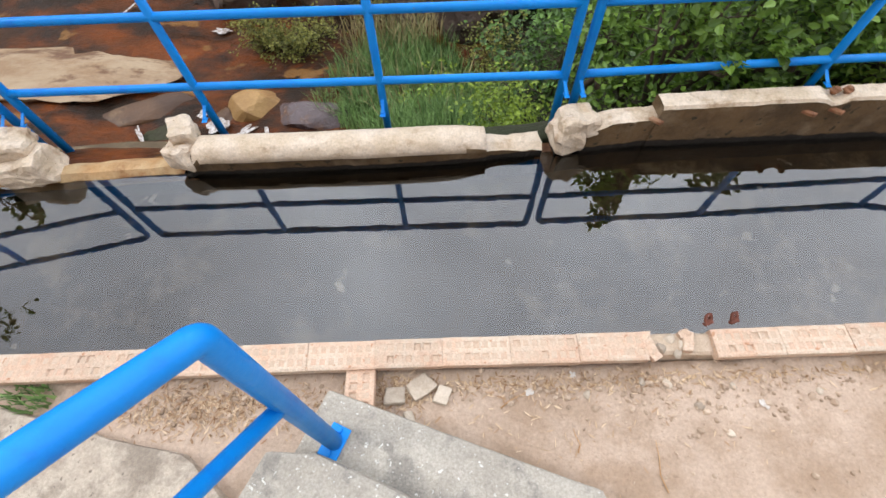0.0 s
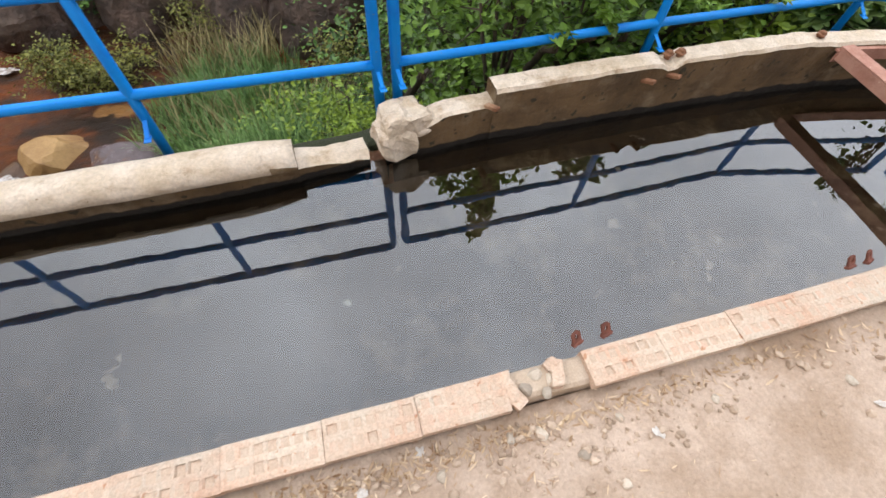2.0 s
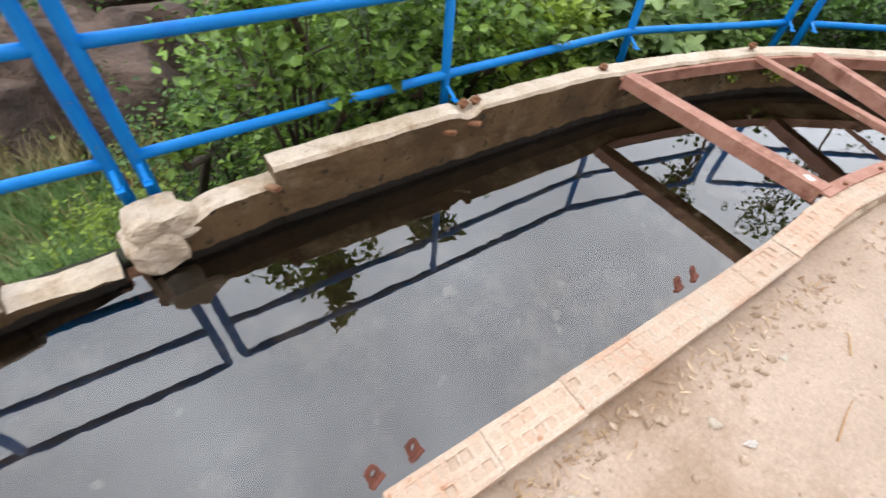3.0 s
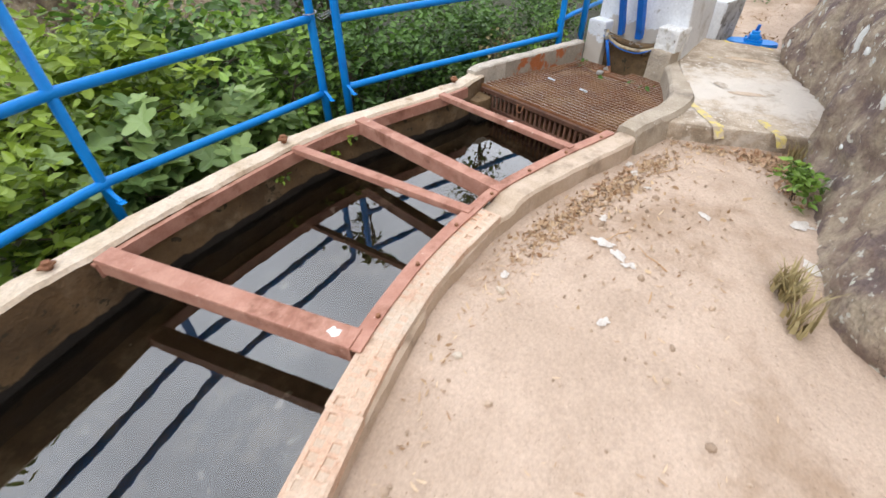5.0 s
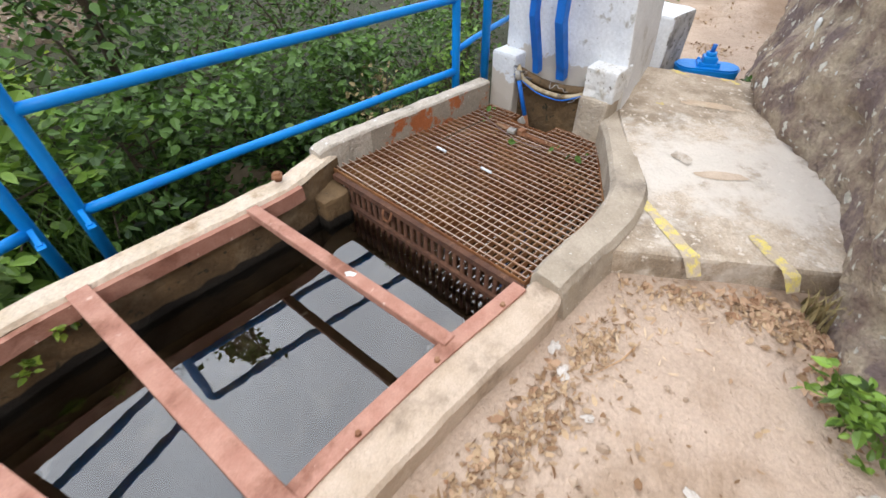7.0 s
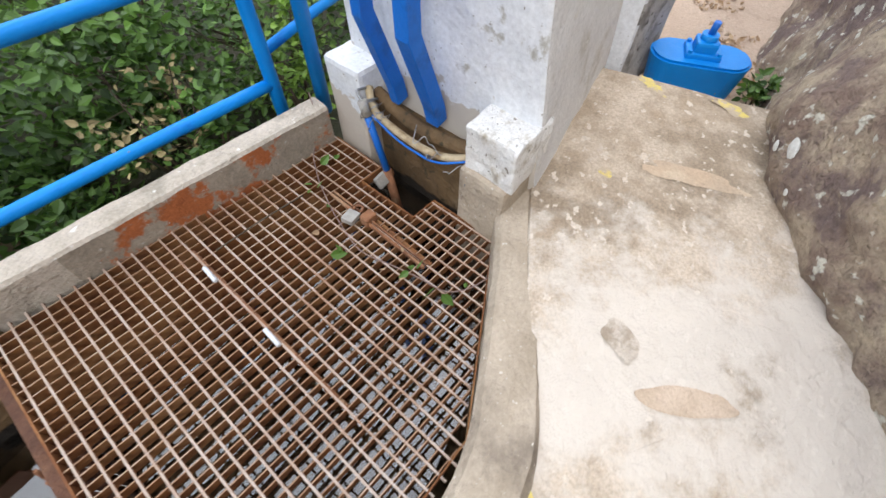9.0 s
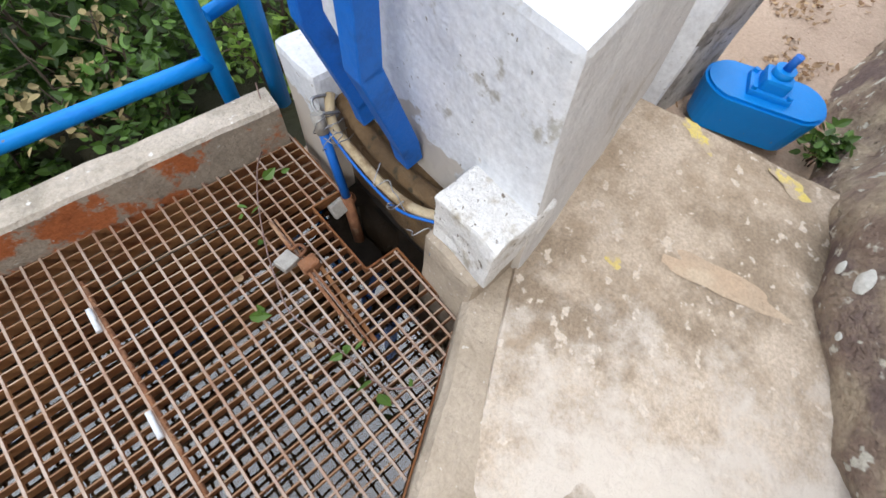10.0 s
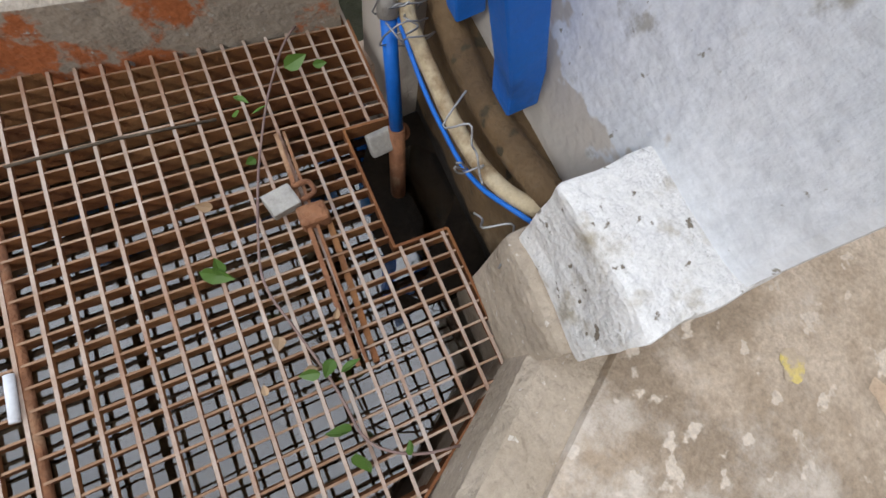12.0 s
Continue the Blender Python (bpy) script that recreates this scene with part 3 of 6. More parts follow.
kerb_line = [(6.69, 0.556), (6.70, 0.549), (6.827, 0.468), (7.3, 0.165), (7.837, -0.18)]
kerb = part("kerb_run", swept(kerb_profile, smooth_line([(x, y, 0) for x, y in kerb_line], 0.04), 0.005, 8.0, 6.0), M_KERBTOP, far_wall, "higher kerb beside the grating, red brick showing")
kerb.data.materials.append(M_BRICKY)
for poly in kerb.data.polygons:
    if poly.normal.z < 0.35 and poly.normal.y < -0.3 and poly.center.x > 6.98:
        poly.material_index = 1

line = smooth_line([(-1.38, 1.262, 0), (-0.6, 1.268, 0), (0.2, 1.285, 0), (0.62, 1.315, 0)], 0.04)


def rounded_profile(p, i):
    k = interp([(-1.38, 0.0), (-1.25, 1.0), (0.3, 1.0), (0.45, 0.96), (0.64, 0.75)], p.x)
    top = 0.26 + 0.205 * k
    return [(0.0, -0.6), (0.0, 0.22), (-0.012, 0.27), (-0.012, top - 0.11), (-0.022, top - 0.10), (-0.016, top - 0.06), (0.005, top - 0.025), (0.03, top - 0.008), (0.06, top), (0.115, top - 0.004), (0.16, top - 0.03), (0.18, top - 0.09), (0.18, -0.6)]


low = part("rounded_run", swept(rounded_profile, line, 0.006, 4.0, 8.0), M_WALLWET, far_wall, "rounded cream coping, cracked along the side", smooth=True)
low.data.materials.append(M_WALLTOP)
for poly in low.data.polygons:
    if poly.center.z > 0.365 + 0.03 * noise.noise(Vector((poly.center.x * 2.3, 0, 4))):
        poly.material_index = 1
line = smooth_line([(0.55, 1.31, 0), (0.8, 1.335, 0), (0.98, 1.345, 0)], 0.03)
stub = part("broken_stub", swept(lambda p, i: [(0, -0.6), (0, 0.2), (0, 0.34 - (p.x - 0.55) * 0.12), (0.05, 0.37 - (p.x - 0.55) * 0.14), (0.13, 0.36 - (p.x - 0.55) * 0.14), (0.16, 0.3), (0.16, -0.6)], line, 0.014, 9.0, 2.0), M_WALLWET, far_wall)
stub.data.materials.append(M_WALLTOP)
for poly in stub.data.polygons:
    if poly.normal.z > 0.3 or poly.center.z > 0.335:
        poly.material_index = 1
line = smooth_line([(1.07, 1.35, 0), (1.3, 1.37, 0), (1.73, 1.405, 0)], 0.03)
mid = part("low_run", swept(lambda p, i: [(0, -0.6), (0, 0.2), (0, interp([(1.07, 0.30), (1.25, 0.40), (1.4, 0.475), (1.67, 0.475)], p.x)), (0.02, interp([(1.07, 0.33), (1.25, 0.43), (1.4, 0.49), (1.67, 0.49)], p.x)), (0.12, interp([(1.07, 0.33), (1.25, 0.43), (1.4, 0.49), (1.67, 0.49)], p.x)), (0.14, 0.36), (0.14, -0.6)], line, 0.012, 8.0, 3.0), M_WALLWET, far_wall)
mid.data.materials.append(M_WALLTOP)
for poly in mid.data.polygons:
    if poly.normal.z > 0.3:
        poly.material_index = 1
part("sill_run", swept(lambda p, i: [(0, -0.6), (0, 0.18), (0.03, 0.215), (0.14, 0.215), (0.16, 0.18), (0.16, -0.6)], smooth_line([(0.94, 1.345, 0), (1.1, 1.352, 0)], 0.03), 0.01, 9, 5.0), M_RUST2, far_wall, "iron-stained gap in the wall")
M_ORANGE = banded("ochre_wall", mat("ochre_crust", (0.42, 0.24, 0.10), (0.50, 0.36, 0.20), 4, 0.8, 0.5, 40, stain=(0.25, 0.11, 0.04), stain_scale=3), (0.02, 0.014, 0.008), 0.10)
line = smooth_line([(-9, 1.10, 0), (-4, 1.14, 0), (-2.5, 1.19, 0), (-1.32, 1.262, 0)], 0.06)
part("spill_run", swept(lambda p, i: [(0, -0.6), (0, 0.1), (0.01, 0.235), (0.05, 0.285), (0.11, 0.29), (0.17, 0.25), (0.19, 0.15), (0.19, -0.6)], line, 0.012, 6.0, 6.0), M_ORANGE, far_wall, "low ochre-crusted spill edge")
far_chunk = [((1.19, 1.445, 0.455), (0.24, 0.20, 0.13), 0.25, 0.03), ((1.13, 1.41, 0.36), (0.2, 0.17, 0.17), 0.1, 0.03), ((-1.33, 1.42, 0.475), (0.16, 0.17, 0.12), 0.3, 0.03),
             ((-1.36, 1.34, 0.37), (0.16, 0.2, 0.16), -0.2, 0.035), ((-2.43, 1.36, 0.46), (0.26, 0.22, 0.14), 0.2, 0.04), ((-2.38, 1.30, 0.33), (0.36, 0.24, 0.2), 0.1, 0.04)]
for i, (c, s, r, bv) in enumerate(far_chunk):
    part("rubble_lump", rough_box(s, Matrix.Translation(c) @ Matrix.Rotation(r, 4, "Z") @ Matrix.Rotation(0.12 * (-1) ** i, 4, "Y"), bv * 0.9, 5, 0.034, 8.0, i + 1), M_WALLTOP, far_wall, "cream lump of broken masonry")


# ---------------------------------------------------------------- blue railing
def rail_y(x):
    return interp([(-4.8, 1.12), (-3.9, 1.28), (-3.1, 1.45), (-2.45, 1.61), (-1.2, 1.625), (1.1, 1.636), (2.73, 1.665), (4.28, 1.725), (4.8, 1.625), (5.25, 1.53), (5.80, 1.43), (5.96, 1.34), (6.54, 0.985), (7.07, 0.625), (7.33, 0.46), (7.91, 0.08)], x)


R_POST, R_RAIL, Z_TOP = 0.0285, 0.025, 1.51


def low_z(x):
    """Height of the lower rail, which dips towards the grating."""
    return interp([(-2.5, 0.65), (1.2, 0.65), (2.73, 0.68), (4.28, 0.655), (5.8, 0.60), (7.9, 0.61)], x)


def mid_z(x):
    return interp([(4.28, 1.108), (5.8, 1.10), (5.96, 1.066), (7.9, 1.066)], x)


def railing(name, label, posts, z_top=Z_TOP):
    """A panel: end posts bent into the top rail, two lower rails, posts between, feet bolted to the wall."""
    ob = thing(name, label, "railing", "blue guard rails")
    x0, x1 = posts[0], posts[-1]
    run = [(x, rail_y(x)) for x in np.linspace(x0, x1, max(5, int((x1 - x0) / 0.12)))]
    hoop = [(x0, rail_y(x0), 0.12), (x0, rail_y(x0), 0.9)] + [(*p, z_top) for p in run] + [(x1, rail_y(x1), 0.9), (x1, rail_y(x1), 0.12)]
    part("hoop", tube(bmesh.new(), bent(hoop, 0.09, 6), R_POST, 14), M_BLUE, ob, "end posts bent into the top rail")
    for height, n in ((low_z, "lower_rail"), (mid_z, "middle_rail")):
        part(n, tube(bmesh.new(), [(*p, height(p[0])) for p in run], R_RAIL, 14), M_BLUE, ob)
    for x in posts:
        y, post = rail_y(x), None
        if x not in (x0, x1):
            post = part("post", tube(bmesh.new(), [(x, y, 0.12), (x, y, low_z(x)), (x, y, z_top)], R_POST - 0.003, 12), M_BLUE, ob)
        if x > 7.0:
            continue
        e = 0.02
        xx = min(x, 7.6)
        t = Vector((2 * e, y_wall(xx + e) - y_wall(xx - e), 0)).normalized()
        nrm = Vector((-t.y, t.x, 0))
        top = Vector((x, y, 0))
        foot = Vector((xx, y_wall(xx), 0)) + nrm * 0.09
        foot = top - nrm * max(0.05, min(0.11, (top - foot).dot(nrm)))
        zt = 0.47 if x < 1 else 0.575
        d = foot - top
        a, b = top + Vector((0, 0, zt + 0.06)), foot + Vector((0, 0, zt + 0.012))
        turn = math.atan2(d.y, d.x)
        m = Matrix.Translation((a + b) / 2) @ Matrix.Rotation(turn, 4, "Z") @ Matrix.Rotation(math.atan2(a.z - b.z, d.length), 4, "Y")
        bm = box(bmesh.new(), ((a - b).length, 0.022, 0.007), m, 0.002, 1)
        box(bm, (0.05, 0.034, 0.006), Matrix.Translation(foot + Vector((0, 0, zt + 0.008))) @ Matrix.Rotation(turn, 4, "Z"), 0.002, 1)
        part("foot_bracket", bm, M_BLUE, post or ob)
    return ob


railing("guard_rail", "blue painted tubular guard rail along the upstream wall", [-4.75, -3.6, -2.52], 1.545)
railing("guard_rail", "blue painted tubular guard rail bolted to the broken wall", [-2.40, -1.215, -0.055, 1.098], 1.545)
railing("guard_rail", "blue painted tubular guard rail bolted to the curved wall", [1.20, 2.73, 4.28, 5.80])
railing("guard_rail", "blue painted tubular guard rail beside the grating", [5.96, 7.91])
end = thing("end_rail", "blue tubular end rail running behind the sluice block", "railing", "blue guard rails")
part("hoop", tube(bmesh.new(), bent([(7.925, -0.12, 0.5), (7.925, -0.12, 1.51), (9.4, -0.35, 1.51)], 0.09, 6), 0.0285, 14), M_BLUE, end)
for z in (0.72, 1.12):
    part("rail", tube(bmesh.new(), [(7.99, 0.12, z - 0.02), (8.3, 0.02, z), (9.4, -0.33, z)], 0.022, 12), M_BLUE, end)
tie = tube(bmesh.new(), bent([(5.80 + 0.045 * math.cos(a), rail_y(5.80) + 0.045 * math.sin(a), 1.115 + 0.004 * a) for a in np.linspace(0, 9, 18)], 0.01, 2), 0.004, 6)
tagged(part("wire_tie", tie, M_WIRE), "grey wire tie wound round the rail joint", "wire", "tie wires")

# ---------------------------------------------------------------- steel frame over the channel
def flat_run(line, width, z, thick=0.012, inner=True):
    s = 1 if inner else -1
    return swept(lambda p, i: [(0.0, z - thick), (0.0, z), (s * width, z), (s * width, z - thick)], line, 0.0015, 6.0, 2.0)


rim_line = [p for p in smooth_line([(x, y, 0) for x, y in RIM_IN], 0.05) if 3.88 < p.x < 6.0]
wall_line = [p for p in smooth_line([(x, y, 0) for x, y in WALL_IN], 0.05) if 3.85 < p.x < 6.46]
steel = thing("steel_edge_frame", "red-oxide steel angle lining both channel edges", "steel frame")
part("angle_near", flat_run([p + Vector((0, -0.022, 0)) for p in rim_line], 0.058, 0.551), M_RUST, steel)
part("angle_near_web", swept(lambda p, i: [(0.052, 0.47), (0.052, 0.5505), (0.06, 0.5505), (0.06, 0.47)], [p + Vector((0, -0.022, 0)) for p in rim_line]), M_RUST, steel)
part("angle_far", flat_run(wall_line, 0.03, 0.535, 0.012, False), M_RUST, steel)
part("angle_far_web", swept(lambda p, i: [(-0.024, 0.46), (-0.024, 0.534), (-0.03, 0.534), (-0.03, 0.46)], wall_line), M_RUST, steel)
for i, p in enumerate(rim_line):
    if i % 6 == 3:
        b_ = bmesh.new()
        bmesh.ops.create_cone(b_, cap_ends=True, segments=6, radius1=0.011, radius2=0.009, depth=0.012, matrix=Matrix.Translation((p.x, p.y - 0.004, 0.557)))
        part("bolt_head", b_, M_RUST2, steel)

BEAMS = [((3.965, 1.40), (3.955, 0.12), 0.095, 0.07), ((5.105, 1.20), (4.855, -0.02), 0.060, 0.012), ((5.60, 1.03), (5.10, -0.115), 0.078, 0.085), ((6.21, 0.67), (5.70, -0.385), 0.055, 0.014)]
for i, (a, b, w, h) in enumerate(BEAMS):
    a, b = Vector((*a, 0.547)), Vector((*b, 0.547))
    d = b - a
    bm = bmesh.new()
    m = Matrix.Translation((a + b) / 2) @ Matrix.Rotation(math.atan2(d.y, d.x), 4, "Z")
    box(bm, (d.length, w, 0.010), m @ Matrix.Translation((0, 0, 0.006)), 0.002, 1)
    if h > 0.05:
        box(bm, (d.length, 0.008, h), m @ Matrix.Translation((0, w / 2 - 0.004, -h / 2)), 0.002, 1)
        box(bm, (d.length, 0.008, h), m @ Matrix.Translation((0, -w / 2 + 0.004, -h / 2)), 0.002, 1)
    else:
        box(bm, (d.length, 0.008, 0.03), m @ Matrix.Translation((0, -w / 2 + 0.004, -0.012)), 0.002, 1)
    beam = part("cross_beam", bm, M_RUST)
    tagged(beam, "red-oxide painted steel beam spanning the channel" if h > 0.05 else "thin rusty steel flat bar spanning the channel", "beam", "channel cross beams")
    if i in (0, 3):
        at = b if i == 0 else (a * 0.42 + b * 0.58)
        bm = bmesh.new()
        bmesh.ops.create_icosphere(bm, subdivisions=3, radius=0.018 if i == 0 else 0.014, matrix=Matrix.Translation(at + Vector((0, 0.09 if i == 0 else 0, 0.0105))) @ Matrix.Diagonal((1.1, 1.6, 0.09, 1)))
        for v in bm.verts:
            c = Vector((v.co.x - at.x, v.co.y - at.y - (0.09 if i == 0 else 0), 0))
            k = 1 + 0.5 * noise.noise(c.normalized() * 1.7 + Vector((i, 3, 1)))
            v.co.x += c.x * (k - 1)
            v.co.y += c.y * (k - 1)
        tagged(part("bird_dropping", bm, M_LICHEN), "white dried splash on a rusty beam", "dropping")

# rusty lugs along the rims
for x, y, side in [(1.54, 0.055, 1), (1.66, 0.06, 1), (2.80, 0.085, 1), (2.90, 0.09, 1)]:
    # a small upright plate with a round hole, on a short base
    bm, ring = bmesh.new(), []
    for t in (-0.003, 0.003):
        outer = [bm.verts.new((math.copysign(abs(math.cos(a)) ** 0.6, math.cos(a)) * 0.021, t, 0.024 + math.copysign(abs(math.sin(a)) ** 0.6, math.sin(a)) * 0.024)) for a in (2 * math.pi * k / 20 for k in range(20))]
        inner = [bm.verts.new((math.cos(a) * 0.009, t, 0.028 + math.sin(a) * 0.009)) for a in (2 * math.pi * k / 20 for k in range(20))]
        for k in range(20):
            bm.faces.new((outer[k], outer[(k + 1) % 20], inner[(k + 1) % 20], inner[k]))
        ring.append((outer, inner))
    for k in range(20):
        bm.faces.new((ring[0][0][k], ring[0][0][(k + 1) % 20], ring[1][0][(k + 1) % 20], ring[1][0][k]))
        bm.faces.new((ring[0][1][k], ring[0][1][(k + 1) % 20], ring[1][1][(k + 1) % 20], ring[1][1][k]))
    bmesh.ops.recalc_face_normals(bm, faces=list(bm.faces))
    box(bm, (0.05, 0.016, 0.012), pose(0, 0, 0.002), 0.003, 1)
    bm.transform(pose(x, y - 0.012, Z_RIM - 0.002, -38, 4, 8 + 14 * math.sin(x * 9)) @ Matrix.Diagonal((1.0, 1.4, 1.1, 1)))
    tagged(part("rusty_lug", bm, M_LUG), "rusty broken steel lug on the brick rim", "lug", "rusty lugs")
for x, dz in [(2.60, -0.07), (2.76, -0.06), (2.74, 0.02), (2.82, 0.02), (3.80, 0.02), (5.10, 0.005), (6.42, 0.0), (1.66, -0.08)]:
    y = y_wall(x)
    bm = bmesh.new()
    if dz < 0:
        box(bm, (0.035, 0.09, 0.02), pose(x, y - 0.02, 0.575 + dz, -18, 0, 25), 0.003, 1)
    else:
        tube(bm, [(x, y + 0.07, 0.57), (x + 0.005, y + 0.07, 0.615)], 0.018, 8)
        box(bm, (0.06, 0.05, 0.012), pose(x, y + 0.07, 0.597, 4, 3, 30), 0.003, 1)
    tagged(part("rusty_stub", bm, M_RUST2), "rusty cut-off anchor stub in the channel wall", "anchor", "rusty anchors")

# ---------------------------------------------------------------- grating
def g_umax(w):
    if w < 0.275:
        return 1.315
    if w < 0.555:
        return 1.208
    if w < 0.84:
        return 1.325
    return 1.325 - (w - 0.84) / 0.35 * 0.59


def gz(u):
    return 0.472 - 0.042 * u


def strip(a, b, width, height):
    """A thin standing bar from a to b, its top at their height."""
    a, b = Vector(a), Vector(b)
    d = (b - a).normalized()
    s = Vector((-d.y, d.x, 0)).normalized() * width / 2
    dn = Vector((0, 0, -height))
    v = [a - s, a + s, b + s, b - s, a - s + dn, a + s + dn, b + s + dn, b - s + dn]
    return v, [(0, 3, 2, 1), (0, 1, 5, 4), (2, 3, 7, 6), (1, 2, 6, 5), (3, 0, 4, 7), (4, 5, 6, 7)]


def top_face(ob, edge):
    """The worn pale top edge of a bar."""
    ob.data.materials.append(edge)
    ob.data.polygons[0].material_index = 1


grating = thing("floor_grating", "rusty steel grating over the intake pit, sagging at one side", "grating")
PITCH_U, PITCH_W = 0.046, 0.037
for k in range(36):
    w = -0.062 + k * PITCH_W
    if w > 1.225:
        break
    u1 = max(0.3, g_umax(w)) if w < 1.19 else 0.70
    v, f = strip(G(0.0, w, gz(0)), G(u1, w, gz(u1)), 0.0042, 0.036)
    top_face(piece("bearing_bar", v, f, M_GRATE, grating), M_BARTOP)
for k in range(34):
    u = 0.024 + k * PITCH_U
    if u > 1.32:
        break
    wm = 1.225 if u < 0.735 else 0.84 + (1.325 - u) / 0.59 * 0.35
    spans = [(-0.08, wm)] if u < 1.208 else [(-0.08, 0.275), (0.555, wm)]
    for w0, w1 in spans:
        v, f = strip(G(u, w0, gz(u) + 0.002), G(u, w1, gz(u) + 0.002), 0.0066, 0.009)
        top_face(piece("cross_bar", v, f, M_GRATE, grating), M_GRATETOP)
for (u0, w0), (u1, w1) in [((0, -0.06), (0, 1.23)), ((0, 1.23), (0.735, 1.2)), ((0.735, 1.2), (1.325, 0.84)), ((1.318, 0.0), (1.315, 0.275)), ((1.315, 0.275), (1.208, 0.275)), ((1.208, 0.275), (1.21, 0.555)), ((1.21, 0.555), (1.325, 0.555)), ((1.325, 0.555), (1.325, 0.84))]:
    v, f = strip(G(u0, w0, gz(u0) + 0.003), G(u1, w1, gz(u1) + 0.002), 0.0055, 0.04)
    piece("edge_bar", v, f, M_GRATE, grating)
for du, wide in ((0.0, 0.009), (0.016, 0.006)):
    v, f = strip(G(1.076 + du, 0.25, gz(1.07) + 0.014), G(1.066 + du, 0.74, gz(1.07) + 0.012), wide, 0.014)
    piece("hasp_bar", v, f, M_RUST2, grating, "hinged rusty bar")
v, f = strip(G(1.112, 0.43, gz(1.1) - 0.006), G(1.098, 0.745, gz(1.1) - 0.006), 0.012, 0.03)
piece("hasp_angle", v, f, M_GRATE, grating, "rusty angle under the hasp")
for w0 in (0.200, 0.538):
    bm = bmesh.new()
    tube(bm, [G(0.57, w0, gz(0.57) + 0.008), G(0.567, w0 + 0.075, gz(0.57) + 0.008)], 0.0075, 8)
    tagged(part("hinge_pin", bm, M_WHITE), "pale metal hinge pin on the grating", "hinge", "hinge pins")
bm = tube(bmesh.new(), [G(0.58, 0.1, gz(0.59) - 0.008), G(0.58, 0.9, gz(0.59) - 0.008)], 0.009, 8)
part("hinge_rod", bm, M_RUST2, grating)

rack = thing("trash_rack", "upright rusty bars under the grating's edge", "trash rack")
for k in range(27):
    w = -0.03 + k * 0.047
    part("rack_bar", tube(bmesh.new(), [G(-0.012, w, 0.44), G(-0.016, w, -0.45)], 0.0105, 8), M_RACK, rack)
v, f = strip(G(-0.02, -0.01, 0.462), G(-0.02, 1.24, 0.462), 0.03, 0.03)
piece("rack_rail", v, f, M_RACK, rack)
v, f = strip(G(-0.035, 0.0, 0.33), G(-0.035, 1.2, 0.33), 0.02, 0.02)
piece("rack_rail", v, f, M_RACK, rack)
bm = tube(bmesh.new(), bent([G(-0.05, 0.42, 0.45), G(-0.06, 0.42, 0.40), G(-0.05, 0.46, 0.39), G(-0.04, 0.47, 0.45)], 0.02, 3), 0.006, 6)
tagged(part("rusty_hook", bm, M_RUST2), "rusty wire hook on the trash rack", "hook")


def padlock(m, body_mat):
    ob = thing("padlock", "weathered padlock with rusty shackle", "padlock", "padlocks", at=m)
    bm = box(bmesh.new(), (0.058, 0.05, 0.024), Matrix(), 0.006, 2)
    lock = part("lock_body", bm, body_mat, ob)
    bm = tube(bmesh.new(), bent([(0.026, -0.016, 0), (0.066, -0.016, 0), (0.066, 0.016, 0), (0.026, 0.016, 0)], 0.016, 5), 0.0055, 8)
    part("shackle", bm, M_RUST2, lock, "rusty shackle")
    return ob


padlock(Matrix.Translation(G(1.042, 0.402, gz(1.04) + 0.024)) @ GROT @ pose(0, 0, 0, 0, 6, 14), M_GREY)
lug = bmesh.new()
gbox(lug, 1.06, 1.115, 0.425, 0.465, gz(1) - 0.01, gz(1) + 0.03, 0.004, 1)
part("lug_plate", lug, M_RUST2, grating)

# wall round the grating on the path side
line = smooth_line([(6.07, -0.62, 0), (6.30, -0.75, 0), (6.51, -0.868, 0), (6.72, -0.932, 0), (6.9, -0.935, 0), (7.2, -0.925, 0), (7.44, -0.905, 0), (7.56, -0.895, 0), (7.64, -0.89, 0)], 0.035)


def pit_profile(p, i):
    top = interp([(6.07, 0.575), (6.12, 0.60), (6.6, 0.595), (7.6, 0.57)], p.x)
    w = interp([(6.07, 0.15), (6.7, 0.175), (7.6, 0.15)], p.x)
    return [(0, -0.6), (0, 0.4), (0.0, top - 0.025), (-0.02, top), (-w / 2, top + 0.004), (-w + 0.02, top), (-w, top - 0.03), (-w - 0.02, 0.42), (-w - 0.02, 0.2), (-w + 0.02, -0.6)]


pit_wall = part("wall_pit_side", swept(pit_profile, line, 0.008, 6.0, 9.0), M_CONC)
tagged(pit_wall, "worn grey concrete kerb wall beside the grating", "wall", kind="structure")
bm = rough_box((0.17, 0.16, 0.30), Matrix.Translation(G(-0.11, 0.04, 0.265)) @ GROT, 0.02, 3, 0.012, 8.0, 3)
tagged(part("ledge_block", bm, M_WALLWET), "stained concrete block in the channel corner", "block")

# ---------------------------------------------------------------- white sluice block
block = thing("sluice_block", "white limewashed concrete sluice block with bare foot", "sluice block")


